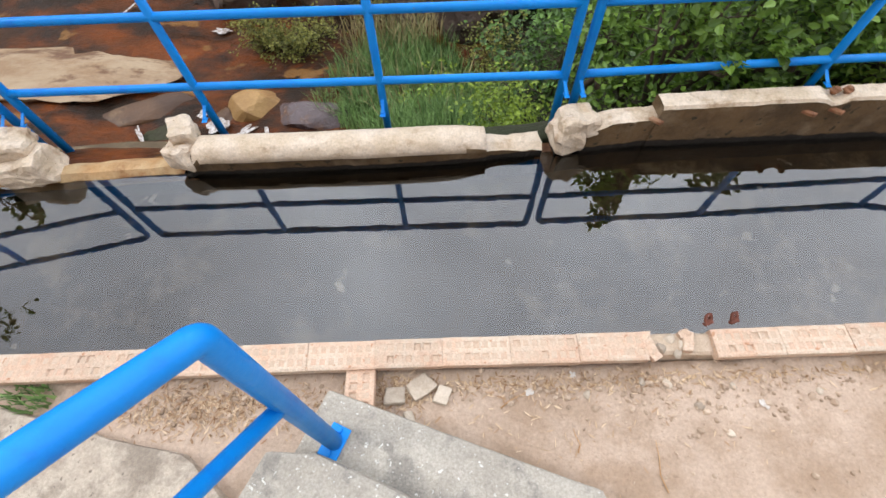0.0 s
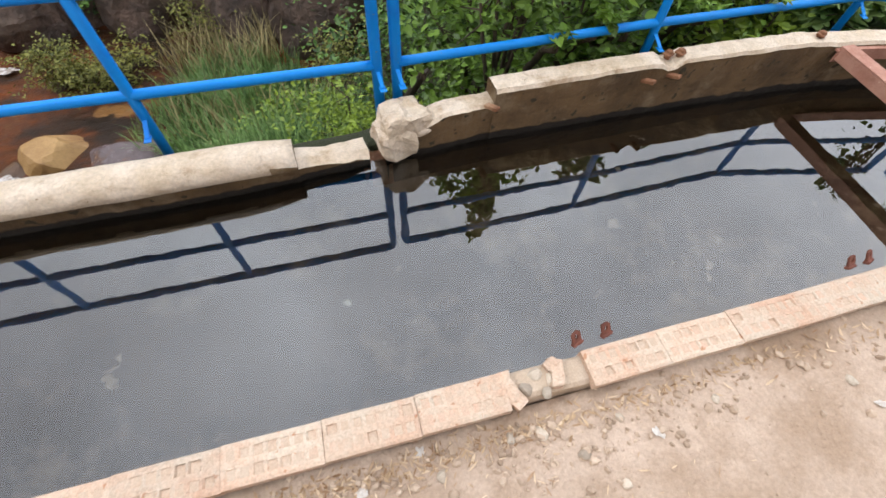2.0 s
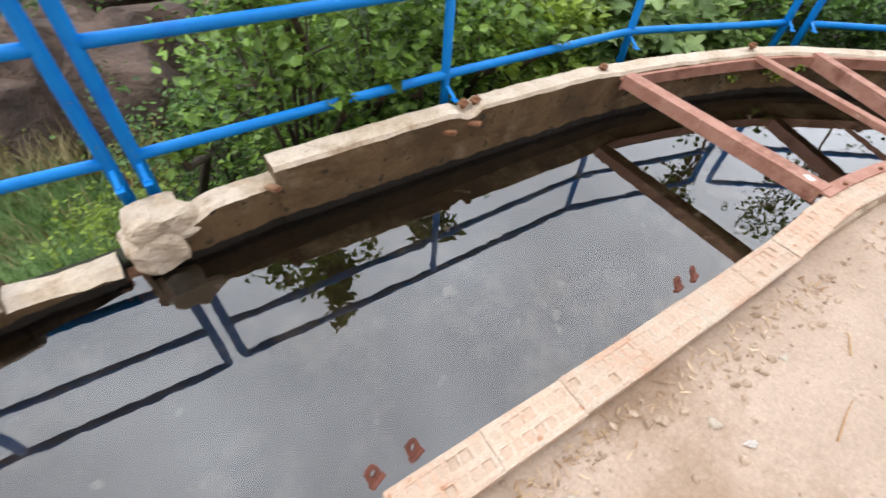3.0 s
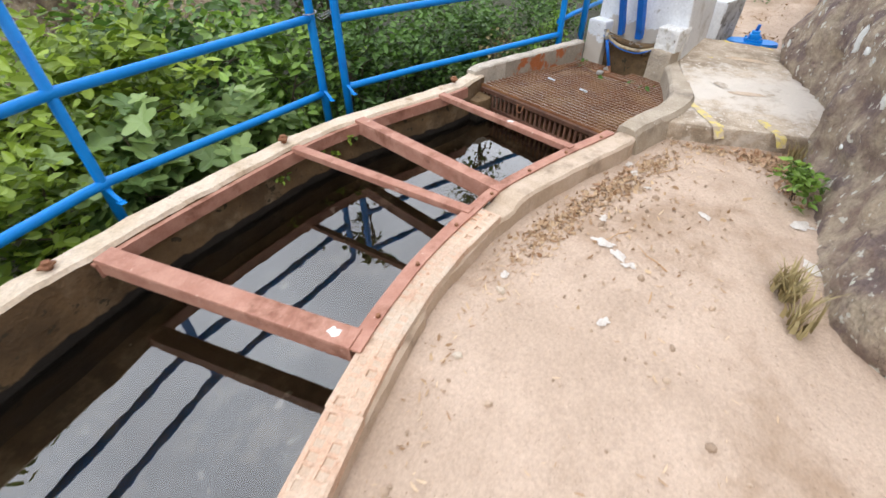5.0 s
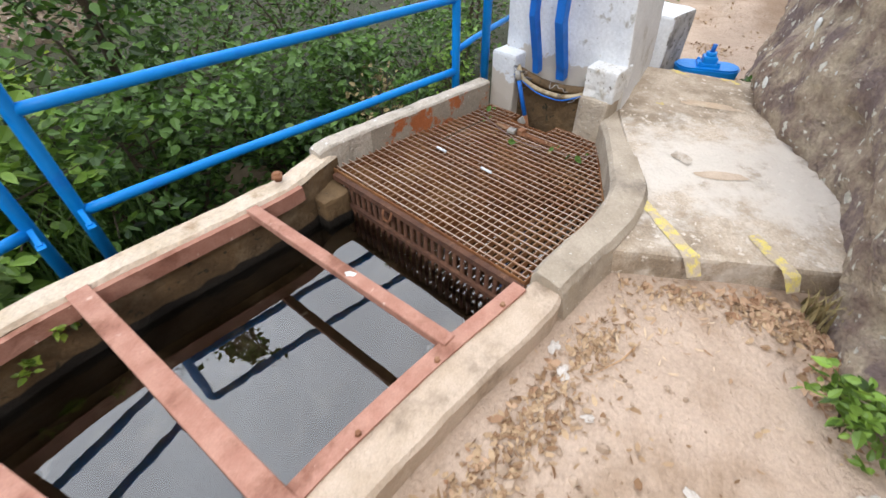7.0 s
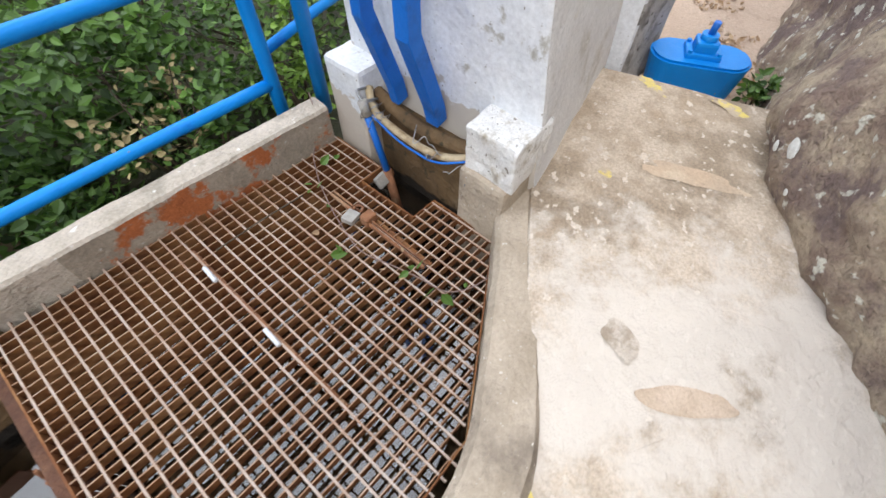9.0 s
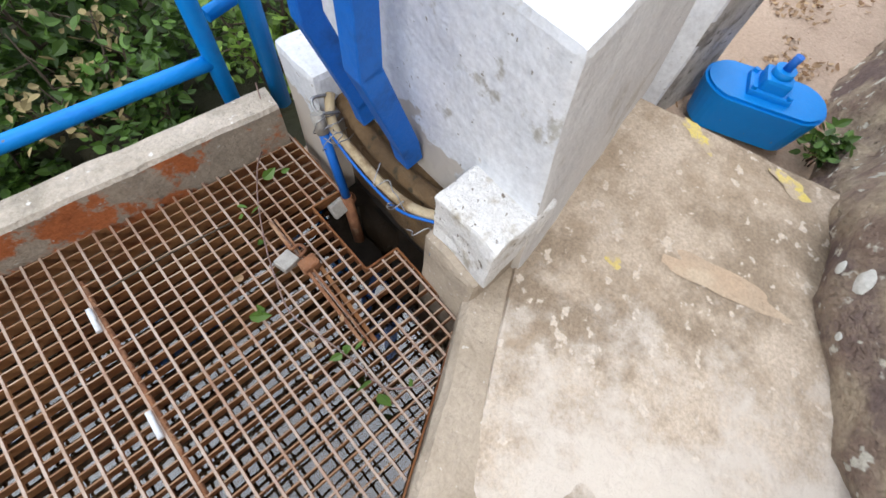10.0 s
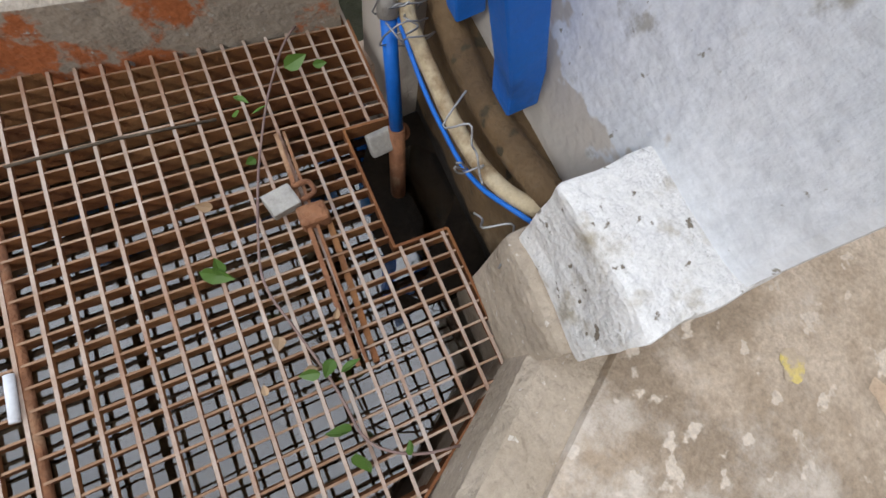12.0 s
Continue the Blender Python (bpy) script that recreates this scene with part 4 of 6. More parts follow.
def plan_block(corners, z0, z1, amp, cuts=5, seed=0, bevel=0.02, upper=None):
    """A block over a four-cornered plan, worn; upper gives the plan of its top where the sides lean."""
    bm = bmesh.new()
    lo = [bm.verts.new(Vector((p.x, p.y, z0))) for p in corners]
    hi = [bm.verts.new(Vector((p.x, p.y, z1))) for p in upper or corners]
    bm.faces.new(list(reversed(lo)))
    bm.faces.new(hi)
    for i in range(4):
        bm.faces.new((lo[i], lo[(i + 1) % 4], hi[(i + 1) % 4], hi[i]))
    bmesh.ops.recalc_face_normals(bm, faces=list(bm.faces))
    bmesh.ops.bevel(bm, geom=list(bm.edges), offset=bevel, segments=2, affect="EDGES", profile=0.6)
    bmesh.ops.subdivide_edges(bm, edges=[e for e in bm.edges if e.calc_length() > 0.08], cuts=cuts, use_grid_fill=True)
    off = Vector((seed, seed * 2, 0))
    for v in bm.verts:
        v.co += noise.noise_vector(v.co * 5 + off) * amp + noise.noise_vector(v.co * 17 + off) * amp * 0.4
    return bm


part("body", plan_block([G(1.49, 0.0, 0), G(2.30, 0.0, 0), G(2.32, 0.71, 0), G(1.49, 0.905, 0)], 0.30, 1.248, 0.008, 8, 1, 0.02,
                        [G(1.455, 0.0, 0), G(2.30, 0.0, 0), G(2.32, 0.645, 0), G(1.455, 0.823, 0)]), M_WHITE_LOW, block, smooth=False)
body = block.children[0]
body.data.materials.append(M_WASH)
side = (G(0, 1, 0) - G(0, 0, 0)).normalized()
for poly in body.data.polygons:
    if poly.normal.dot(side) > 0.6:
        poly.material_index = 1
part("pier", plan_block([G(1.36, -0.03, 0), G(1.56, -0.03, 0), G(1.56, 0.165, 0), G(1.36, 0.165, 0)], -0.5, 0.775, 0.008, 5, 2), M_WHITE_PIER, block, "left pier with rounded ledge")
part("pier_foot", plan_block([G(1.325, 0.66, 0), G(1.58, 0.66, 0), G(1.58, 0.86, 0), G(1.32, 0.855, 0)], -0.5, 0.665, 0.010, 5, 3), M_CONC, block, "bare grey concrete foot")
ledge = plan_block([G(1.345, 0.675, 0), G(1.55, 0.665, 0), G(1.55, 0.855, 0), G(1.345, 0.868, 0)], 0.655, 0.835, 0.013, 12, 4, 0.010)
part("ledge", ledge, M_LEDGE, block, "flaking rough white ledge")
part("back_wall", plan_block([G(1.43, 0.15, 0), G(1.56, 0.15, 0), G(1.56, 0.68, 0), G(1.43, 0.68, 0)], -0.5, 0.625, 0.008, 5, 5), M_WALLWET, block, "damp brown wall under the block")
part("lip", tube(bmesh.new(), [G(1.44 - 0.02 * math.sin(k / 8 * math.pi), 0.15 + 0.066 * k, 0.655 - 0.03 * math.sin(k / 8 * math.pi)) for k in range(9)], 0.028, 10), M_WALLSIDE, block, "rounded stained mortar lip")


def strap(w, width, u_k, z_k):
    ob = thing("gate_strap", "blue painted cranked steel channel on the sluice block", "gate guide", "blue gate guides")
    path = [(1.44, 0.69), (1.425, 0.76), (u_k, z_k), (u_k, 1.9)]
    for name, (u0, z0), (u1, z1) in zip(("foot_bar", "cranked_bar", "upright_bar"), path, path[1:]):
        bm = bmesh.new()
        d = Vector((u1 - u0, z1 - z0))
        m = Matrix.Translation(G((u0 + u1) / 2, w, (z0 + z1) / 2)) @ GROT @ Matrix.Rotation(math.atan2(d.x, d.y), 4, "Y")
        box(bm, (0.055, width, d.length + 0.016), m, 0.003, 1)
        part(name, bm, M_BLUE2, ob)
    return ob


strap(0.285, 0.042, 1.325, 1.045)
strap(0.468, 0.056, 1.325, 1.04)
for k, (w0, z0) in enumerate([(0.20, 0.655), (0.245, 0.63)]):
    rnd = random.Random(70 + k)
    loop = [G(1.345 + 0.045 * math.cos(a) + rnd.uniform(-0.006, 0.006), w0 + 0.010 * a / 2 + 0.02 * math.sin(a), z0 + 0.04 * math.sin(a) + 0.006 * math.cos(3 * a)) for a in (j * 0.45 for j in range(20))]
    tail = [loop[-1] + Vector((rnd.uniform(-0.03, 0.03), rnd.uniform(-0.03, 0.03), rnd.uniform(0.0, 0.02))) * j for j in (0.6, 1.1)]
    tagged(part("tie_wire", tube(bmesh.new(), loop + tail, 0.0016, 6), M_WIRE), "twisted galvanised wire tied round the intake hose", "wire", "tie wires")
# added block just at water level; its black stands for shaded water
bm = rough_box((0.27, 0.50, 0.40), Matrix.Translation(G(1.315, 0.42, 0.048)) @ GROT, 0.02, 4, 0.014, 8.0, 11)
tagged(part("wet_sill", bm, M_NOTCHSHADE), "near-black block added to stand for shade in the intake notch", "sill")


# pipes, wire and second lock by the intake
bm = tube(bmesh.new(), bent([G(1.40, 0.165, 0.70), G(1.353, 0.225, 0.65), G(1.365, 0.315, 0.61), G(1.363, 0.43, 0.60), G(1.37, 0.52, 0.60), G(1.385, 0.595, 0.615), G(1.425, 0.67, 0.645)], 0.05, 5), 0.0150, 10)
tagged(part("cream_pipe", bm, M_PVC), "dirty cream hose sagging across the intake", "pipe")
bm = tube(bmesh.new(), bent([G(1.34, 0.175, 0.665), G(1.345, 0.36, 0.585), G(1.35, 0.54, 0.58), G(1.39, 0.66, 0.64)], 0.06, 5), 0.0045, 8)
tagged(part("blue_hose", bm, M_BLUE2), "thin blue hose beside the cream pipe", "hose")
stand = thing("blue_standpipe", "short blue standpipe with rusty foot in the intake", "pipe")
part("pipe", tube(bmesh.new(), [G(1.328, 0.212, 0.675), G(1.313, 0.312, 0.43)], 0.0145, 12), M_BLUE2, stand)
part("pipe_foot", tube(bmesh.new(), [G(1.313, 0.312, 0.43), G(1.295, 0.385, 0.22)], 0.0185, 12), M_RUST2, stand, "rusty pipe foot")
part("collar", tube(bmesh.new(), [G(1.329, 0.203, 0.697), G(1.325, 0.226, 0.642)], 0.0185, 12), M_GREY, stand, "grey collar")
padlock(Matrix.Translation(G(1.275, 0.318, 0.405)) @ GROT @ pose(0, 0, 0, 55, 0, 8), M_GREY)
for k, (w0, w1, z0) in enumerate([(0.17, 0.30, 0.655), (0.20, 0.26, 0.63), (0.44, 0.58, 0.66), (0.52, 0.54, 0.62), (0.60, 0.70, 0.62)]):
    rnd = random.Random(k)
    pts = [G(1.34 + rnd.uniform(-0.03, 0.03), w0 + (w1 - w0) * i / 6, z0 + rnd.uniform(-0.025, 0.035)) for i in range(7)]
    tagged(part("wire", tube(bmesh.new(), bent(pts, 0.03, 3), 0.0019, 6), M_WIRE), "twisted galvanised tie wire by the intake", "wire", "tie wires")
bm = tube(bmesh.new(), bent([G(1.40, 0.17, 0.70), G(1.34, 0.16, 0.715), G(1.33, 0.20, 0.69), G(1.39, 0.22, 0.68)], 0.02, 4), 0.005, 8)
tagged(part("chrome_clamp", bm, M_WIRE), "small bright pipe clamp on the pier", "clamp")

# low white wall behind
bm = plan_block([Vector((8.70, -1.10, 0)), Vector((9.02, -1.34, 0)), Vector((8.85, -1.575, 0)), Vector((8.555, -1.375, 0))], 0.2, 0.87, 0.010, 6, 7)
low_wall = tagged(part("low_white_wall", bm, M_WHITE), "low white rough-rendered wall stub with mouldy grey side", "wall")
low_wall.data.materials.append(M_MOULDY)
for poly in low_wall.data.polygons:
    if poly.normal.y < -0.5 and poly.normal.x < 0.75 and poly.normal.x > -0.75 and poly.normal.z < 0.5:
        poly.material_index = 1

# ---------------------------------------------------------------- concrete ramp
def slab(name, outline, z, thick, amp, material, label, category, kind="structure", bevel=0.02, grid=0.06, slope=None):
    """A worn slab over an outline."""
    bm = bmesh.new()
    vs = [bm.verts.new((x, y, z)) for x, y in outline]
    f = bm.faces.new(vs)
    if f.normal.z < 0:
        f.normal_flip()
    f.normal_update()
    if f.normal.z < 0:
        bmesh.ops.reverse_faces(bm, faces=[f])
    got = bmesh.ops.extrude_face_region(bm, geom=[f])
    top = [e for e in got["geom"] if isinstance(e, bmesh.types.BMVert)]
    for v in bm.verts:
        if v not in top:
            v.co.z -= thick
    bmesh.ops.recalc_face_normals(bm, faces=list(bm.faces))
    bmesh.ops.bevel(bm, geom=[e for e in bm.edges], offset=bevel, segments=2, affect="EDGES", profile=0.6)
    bmesh.ops.triangulate(bm, faces=[f for f in bm.faces if len(f.verts) > 4])
    for _ in range(4):
        long = [e for e in bm.edges if e.calc_length() > grid * 2]
        if not long:
            break
        bmesh.ops.subdivide_edges(bm, edges=long, cuts=1)
        bmesh.ops.triangulate(bm, faces=[f for f in bm.faces if len(f.verts) > 4])
    for v in bm.verts:
        v.co += noise.noise_vector(v.co * 4) * amp + noise.noise_vector(v.co * 14) * amp * 0.5
        if slope:
            v.co.z += slope(v.co.x, v.co.y)
    return tagged(part(name, bm, material, smooth=False), label, category, kind=kind)


slab("ramp", [(6.28, -0.93), (6.32, -1.35), (6.36, -1.95), (7.3, -2.0), (8.15, -2.1), (8.27, -1.60), (8.37, -1.15), (7.7, -1.0), (7.2, -1.03), (6.75, -1.06)], 0.555, 0.22, 0.008, M_RAMP, "pale worn screed ramp with scuffed patches", "ramp", slope=lambda x, y: 0.04 * min(1, max(0, (x - 6.3) / 1.2)))
def ramp_top(x, y):
    """Height of the worn screed."""
    c = Vector((x, y, 0.555))
    return 0.555 + noise.noise_vector(c * 4).z * 0.008 + noise.noise_vector(c * 14).z * 0.004 + 0.04 * min(1, max(0, (x - 6.3) / 1.2))


for (x0, y0), (x1, y1), w in [((6.65, -1.075), (6.26, -1.255), 0.06), ((6.50, -1.50), (6.26, -1.61), 0.06)]:
    n_ = 9
    vv, ff = [], []
    d = Vector((x1 - x0, y1 - y0)).normalized()
    s = Vector((-d.y, d.x))
    for i in range(n_):
        t = i / (n_ - 1)
        hw = w / 2 * (0.75 + 0.45 * t) * (1 + 0.35 * noise.noise(Vector((i * 1.7, x0, y0))))
        x, y = x0 + (x1 - x0) * t, y0 + (y1 - y0) * t
        z = ramp_top(x, y) + 0.004
        if x < 6.30:
            z -= (6.30 - x) * 1.6
        for k in (-1, 1):
            vv.append((x + s.x * hw * k, y + s.y * hw * k, z))
        if i:
            ff.append((2 * i - 2, 2 * i - 1, 2 * i + 1, 2 * i))
    tagged(piece("paint_stripe", vv, ff, M_YELLOW), "faded yellow paint stripe on the ramp edge", "paint mark", "yellow marks")


def blot(name, x, y, z, rx, ry, turn, material, label, category, seed=0, group="", h=0.0005, rag=0.7):
    vv, n_ = [(x, y, z + h)], 40
    for i in range(n_):
        a = 2 * math.pi * i / n_
        r = 1 + rag * noise.noise(Vector((math.cos(a) * 1.5 + seed * 3, math.sin(a) * 1.5, seed)))
        px, py = math.cos(a) * rx * r, math.sin(a) * ry * r
        c, s = math.cos(turn), math.sin(turn)
        vv.append((x + px * c - py * s, y + px * s + py * c, z))
    return tagged(piece(name, vv, [(0, i + 1, (i + 1) % n_ + 1) for i in range(n_)], material), label, category, group)


blot("screed_patch", 6.93, -1.46, ramp_top(6.93, -1.46) + 0.003, 0.04, 0.115, 0.08, M_MORTAR, "tan worn hollow in the ramp screed", "patch", 1, rag=0.3)
blot("screed_patch", 7.07, -1.30, ramp_top(7.07, -1.30) + 0.003, 0.065, 0.042, 0.5, M_SCUFF, "grey scuffed patch in the ramp screed", "patch", 2, rag=0.25)
blot("screed_patch", 7.735, -1.54, ramp_top(7.735, -1.54) + 0.003, 0.05, 0.17, -0.17, M_ORANGESCAR, "orange-tan flaked scar in the ramp screed", "patch", 6)
blot("paint_spot", 7.687, -1.257, ramp_top(7.687, -1.257) + 0.003, 0.028, 0.022, 0.3, M_YELLOW, "small yellow paint spot on the ramp", "paint mark", 3, "yellow marks")
blot("paint_spot", 8.25, -1.45, ramp_top(8.25, -1.45) + 0.002, 0.075, 0.03, 0.75, M_YELLOW, "faded yellow paint mark on the ramp", "paint mark", 4, "yellow marks")
blot("paint_spot", 8.155, -1.75, ramp_top(8.155, -1.75) + 0.002, 0.07, 0.03, 0.8, M_YELLOW, "faded yellow paint mark on the ramp", "paint mark", 5, "yellow marks")

# ---------------------------------------------------------------- valve
valve = thing("gate_valve", "blue painted cast gate valve lying past the ramp", "valve")
VM = Matrix.Translation((8.675, -1.735, 0.43)) @ Matrix.Rotation(radians(-94), 4, "Z")
bm = bmesh.new()
bmesh.ops.create_cone(bm, cap_ends=True, segments=28, radius1=0.092, radius2=0.118, depth=0.19, matrix=Matrix())
for v in bm.verts:
    v.co.x = v.co.x * 1.0 + (0.115 if v.co.x > 0.001 else -0.115 if v.co.x < -0.001 else 0)
bmesh.ops.bevel(bm, geom=[e for e in bm.edges if abs(e.verts[0].co.z - e.verts[1].co.z) < 0.001], offset=0.012, segments=2, affect="EDGES")
bm.transform(VM @ Matrix.Translation((0, 0, 0.0)))
part("valve_body", bm, M_BLUE, valve, smooth=False)
bm = bmesh.new()
box(bm, (0.16, 0.13, 0.035), VM @ Matrix.Translation((0, 0, 0.10)), 0.01)
box(bm, (0.10, 0.10, 0.06), VM @ Matrix.Translation((0, 0, 0.135)), 0.015)
bonnet = part("bonnet", bm, M_BLUE, valve)
bm = tube(bmesh.new(), [VM @ Vector((0, 0, 0.15)), VM @ Vector((0, 0, 0.19))], 0.038, 16)
part("gland", bm, M_BLUE, valve)
bm = tube(bmesh.new(), [VM @ Vector((0, 0, 0.18)), VM @ Vector((0.005, 0, 0.245))], 0.016, 12)
part("stem", bm, M_BLUE2, valve)
for sx in (-0.05, 0.05):
    for sy in (-0.042, 0.042):
        bm = bmesh.new()
        bmesh.ops.create_cone(bm, cap_ends=True, segments=6, radius1=0.012, radius2=0.011, depth=0.014, matrix=VM @ Matrix.Translation((sx * 1.3, sy * 1.2, 0.122)))
        part("bolt", bm, M_BLUE, bonnet)

# ---------------------------------------------------------------- steps and handrail
slab("step_slab", [(-0.19, -0.22), (0.92, -0.63), (1.05, -1.1), (-0.35, -1.1), (-0.30, -0.47)], 0.57, 0.25, 0.006, M_STEP, "grey lichened concrete step slab", "step")
slab("step_slab", [(-0.36, -0.475), (-0.17, -0.485), (0.17, -0.63), (0.6, -1.1), (-0.6, -1.3), (-0.45, -0.66)], 0.72, 0.3, 0.006, M_STEP, "grey lichened upper concrete step slab", "step")
slab("footing", [(-3.0, -0.26), (-1.7, -0.25), (-1.25, -0.36), (-0.8, -0.46), (-0.58, -0.62), (-0.55, -1.6), (-3.0, -1.6)], 0.50, 0.2, 0.012, M_FOOT, "pale worn concrete footing beside the steps", "paving")
handrail = thing("handrail", "bright blue tubular stair handrail with foot plate", "handrail")
H_FOOT, H_TOP = Vector((-0.135, -0.435, 0.585)), Vector((-0.142, -0.362, 1.69))
H_DIR = Vector((-0.14, -0.24, 0.155)).normalized()
part("post_and_rail", tube(bmesh.new(), bent([H_FOOT, H_TOP, H_TOP + H_DIR * 2.6], 0.022, 4), 0.034, 16), M_BLUE, handrail)
J = H_FOOT.lerp(H_TOP, 0.55)
part("mid_rail", tube(bmesh.new(), [J, J + H_DIR * 2.4], 0.025, 14), M_BLUE, handrail)
bm = box(bmesh.new(), (0.085, 0.13, 0.010), Matrix.Translation(H_FOOT + Vector((0, 0, 0.0))) @ pose(0, 0, 0, 0, 0, -25), 0.003, 1)
plate = part("foot_plate", bm, M_BLUE, handrail)
for s in (-0.048, 0.048):
    bm = bmesh.new()
    bmesh.ops.create_cone(bm, cap_ends=True, segments=6, radius1=0.011, radius2=0.010, depth=0.012, matrix=Matrix.Translation(H_FOOT) @ pose(0, 0, 0, 0, 0, -25) @ Matrix.Translation((0, s, 0.010)))
    part("bolt", bm, M_BLUE, plate)

# ---------------------------------------------------------------- rock face beside the path
ROCK_FOOT = [(3.2, -2.6), (4.3, -1.95), (4.9, -1.62), (5.5, -1.71), (6.3, -1.78), (6.9, -1.86), (7.4, -1.86), (8.1, -1.92), (8.7, -2.1), (9.3, -2.3), (10.4, -2.95), (12.0, -4.0)]
r_line = smooth_line([(x, y, 0) for x, y in ROCK_FOOT], 0.04)
r_verts, r_faces, rows_ = [], [], 60
for i, p in enumerate(r_line):
    d = r_line[min(i + 1, len(r_line) - 1)] - r_line[max(i - 1, 0)]
    nrm = Vector((d.y, -d.x, 0)).normalized()
    top = interp([(3.2, 0.9), (4.3, 1.6), (5.5, 2.2), (8.0, 2.2), (9.0, 1.9), (10.4, 1.5), (12, 1.0)], p.x)
    for j in range(rows_):
        t = j / (rows_ - 1)
        z = 0.30 + t * top
        co = Vector((p.x, p.y, z)) + nrm * (0.02 + 0.10 * t + 0.5 * max(0, t - 0.75) ** 2 * 12)
        q = Vector((co.x * 1.1, co.y * 1.1, co.z * 1.4))
        co += nrm * (noise.noise(q * 1.1) * 0.16 + noise.noise(q * 3.1) * 0.06 + abs(noise.noise(q * 6.3)) * 0.05 + noise.noise(q * 15) * 0.014 - 0.03)
        co.z += noise.noise(q * 2.3 + Vector((5, 0, 0))) * 0.03
        r_verts.append(co)
for i in range(len(r_line) - 1):
    for j in range(rows_ - 1):
        a = i * rows_ + j
        r_faces.append((a, a + rows_, a + rows_ + 1, a + 1))
rock = tagged(piece("rock_face", r_verts, r_faces, M_ROCK, smooth=True), "brown mottled rock face spotted with white lichen", "rock")


def rock_at(x, z):
    """A point on the rock face and the way out of it."""
    best = min(range(len(r_verts)), key=lambda k: (r_verts[k].x - x) ** 2 + (r_verts[k].z - z) ** 2)
    return r_verts[best]


rnd = random.Random(4)
for k in range(84):
    x, z = rnd.uniform(4.9, 9.0), rnd.uniform(0.6, 1.8) if k % 3 == 0 else rnd.uniform(1.0, 1.9)
    p = rock_at(x, z)
    r = rnd.choice([0.008, 0.012, 0.014, 0.02, 0.03, 0.042])
    bm = bmesh.new()
    bmesh.ops.create_icosphere(bm, subdivisions=2, radius=r)
    for v in bm.verts:
        v.co += noise.noise_vector(v.co * 40 + Vector((k, 0, 0))) * r * 0.35
        v.co.y *= 0.25
    bm.transform(Matrix.Translation(p + Vector((0, 0.002, 0))) @ Matrix.Rotation(rnd.uniform(-0.6, 0.6), 4, "Y") @ Matrix.Diagonal((1.0, 1, rnd.uniform(0.7, 1.6), 1)))
    part("lichen_patch", bm, M_LICHEN, rock)

# ---------------------------------------------------------------- stream
def stream_z(x, y):
    return -1.72 + 0.10 * (y - 4) + 0.16 * noise.noise(Vector((x * 0.5, y * 0.9, 2))) + 0.05 * noise.noise(Vector((x * 2, y * 2.6, 5))) - 0.03 * x


s_verts, s_faces, nx_, ny_ = [], [], 90, 70
for j in range(ny_):
    for i in range(nx_):
        x, y = -12 + 13.0 * i / (nx_ - 1), 2.2 + 9.0 * j / (ny_ - 1)
        s_verts.append((x, y, stream_z(x, y)))
s_faces = [(j * nx_ + i, j * nx_ + i + 1, (j + 1) * nx_ + i + 1, (j + 1) * nx_ + i) for j in range(ny_ - 1) for i in range(nx_ - 1)]
tagged(piece("stream", s_verts, s_faces, M_STREAM, smooth=True), "shallow stream running over rust-red wet rock", "stream", kind="structure")


def boulder(x, y, z, size, material, label, seed, flat=0.7, sub=3, wide=0.8):
    bm = bmesh.new()
    bmesh.ops.create_icosphere(bm, subdivisions=sub, radius=1.0)
    off = Vector((seed * 7.1, seed * 3.3, seed))
    for v in bm.verts:
        c = v.co.copy()
        v.co *= 1 + 0.35 * noise.noise(c * 1.1 + off) + 0.12 * noise.noise(c * 3 + off)
        for n_ in (Vector((1, 0.3, 0.5)), Vector((-0.7, 0.6, 0.6)), Vector((0.2, -1, 0.3)), Vector((0, 0.2, 1))):
            n_ = n_.normalized()
            e = v.co.dot(n_) - 0.72
            if e > 0:
                v.co -= n_ * e * 0.85
    bm.transform(Matrix.Translation((x, y, z)) @ Matrix.Rotation(seed, 4, "Z") @ Matrix.Diagonal((size, size * wide, size * flat, 1)))
    return tagged(part("boulder", bm, material), label, "boulder")


boulder(-2.22, 3.98, -1.62, 0.36, M_PALEROCK, "angular ochre boulder in the stream", 3.3, 0.62, 3, 0.7)
boulder(-2.58, 3.86, -1.70, 0.18, M_WETROCK, "small brown stone beside the boulder", 2.0)
boulder(-5.05, 4.70, -1.53, 1.6, M_CREAMROCK, "broad cream rock slab in the stream", 3.05, 0.09, 4, 0.42)
boulder(-3.75, 4.02, -1.70, 0.75, M_WETROCK, "low wet brown rock in the stream", 3.5, 0.16, 3, 0.3)
boulder(-1.42, 3.80, -1.66, 0.60, M_PURPLE, "purple-grey wet rock beside the boulder", 3.0, 0.28, 3, 0.42)
# foam round the boulders; the last streak is sky sheen drawn as a pale blot
for x, y, rx, ry, s in [(-2.62, 3.62, 0.20, 0.16, 1), (-2.28, 3.52, 0.26, 0.10, 2), (-2.85, 3.86, 0.10, 0.12, 3), (-4.3, 6.0, 0.4, 0.04, 4), (-2.95, 5.5, 0.07, 0.22, 5), (-1.95, 3.46, 0.22, 0.06, 6), (-3.6, 3.5, 0.30, 0.04, 7)]:
    blot("foam", x, y, stream_z(x, y) + 0.05, rx * 0.8, ry * 0.6, 0.3 * s, M_FOAMSHEEN, "white foam and painted sky sheen on the stream", "foam", s, "stream foam", 0.006, 0.9)

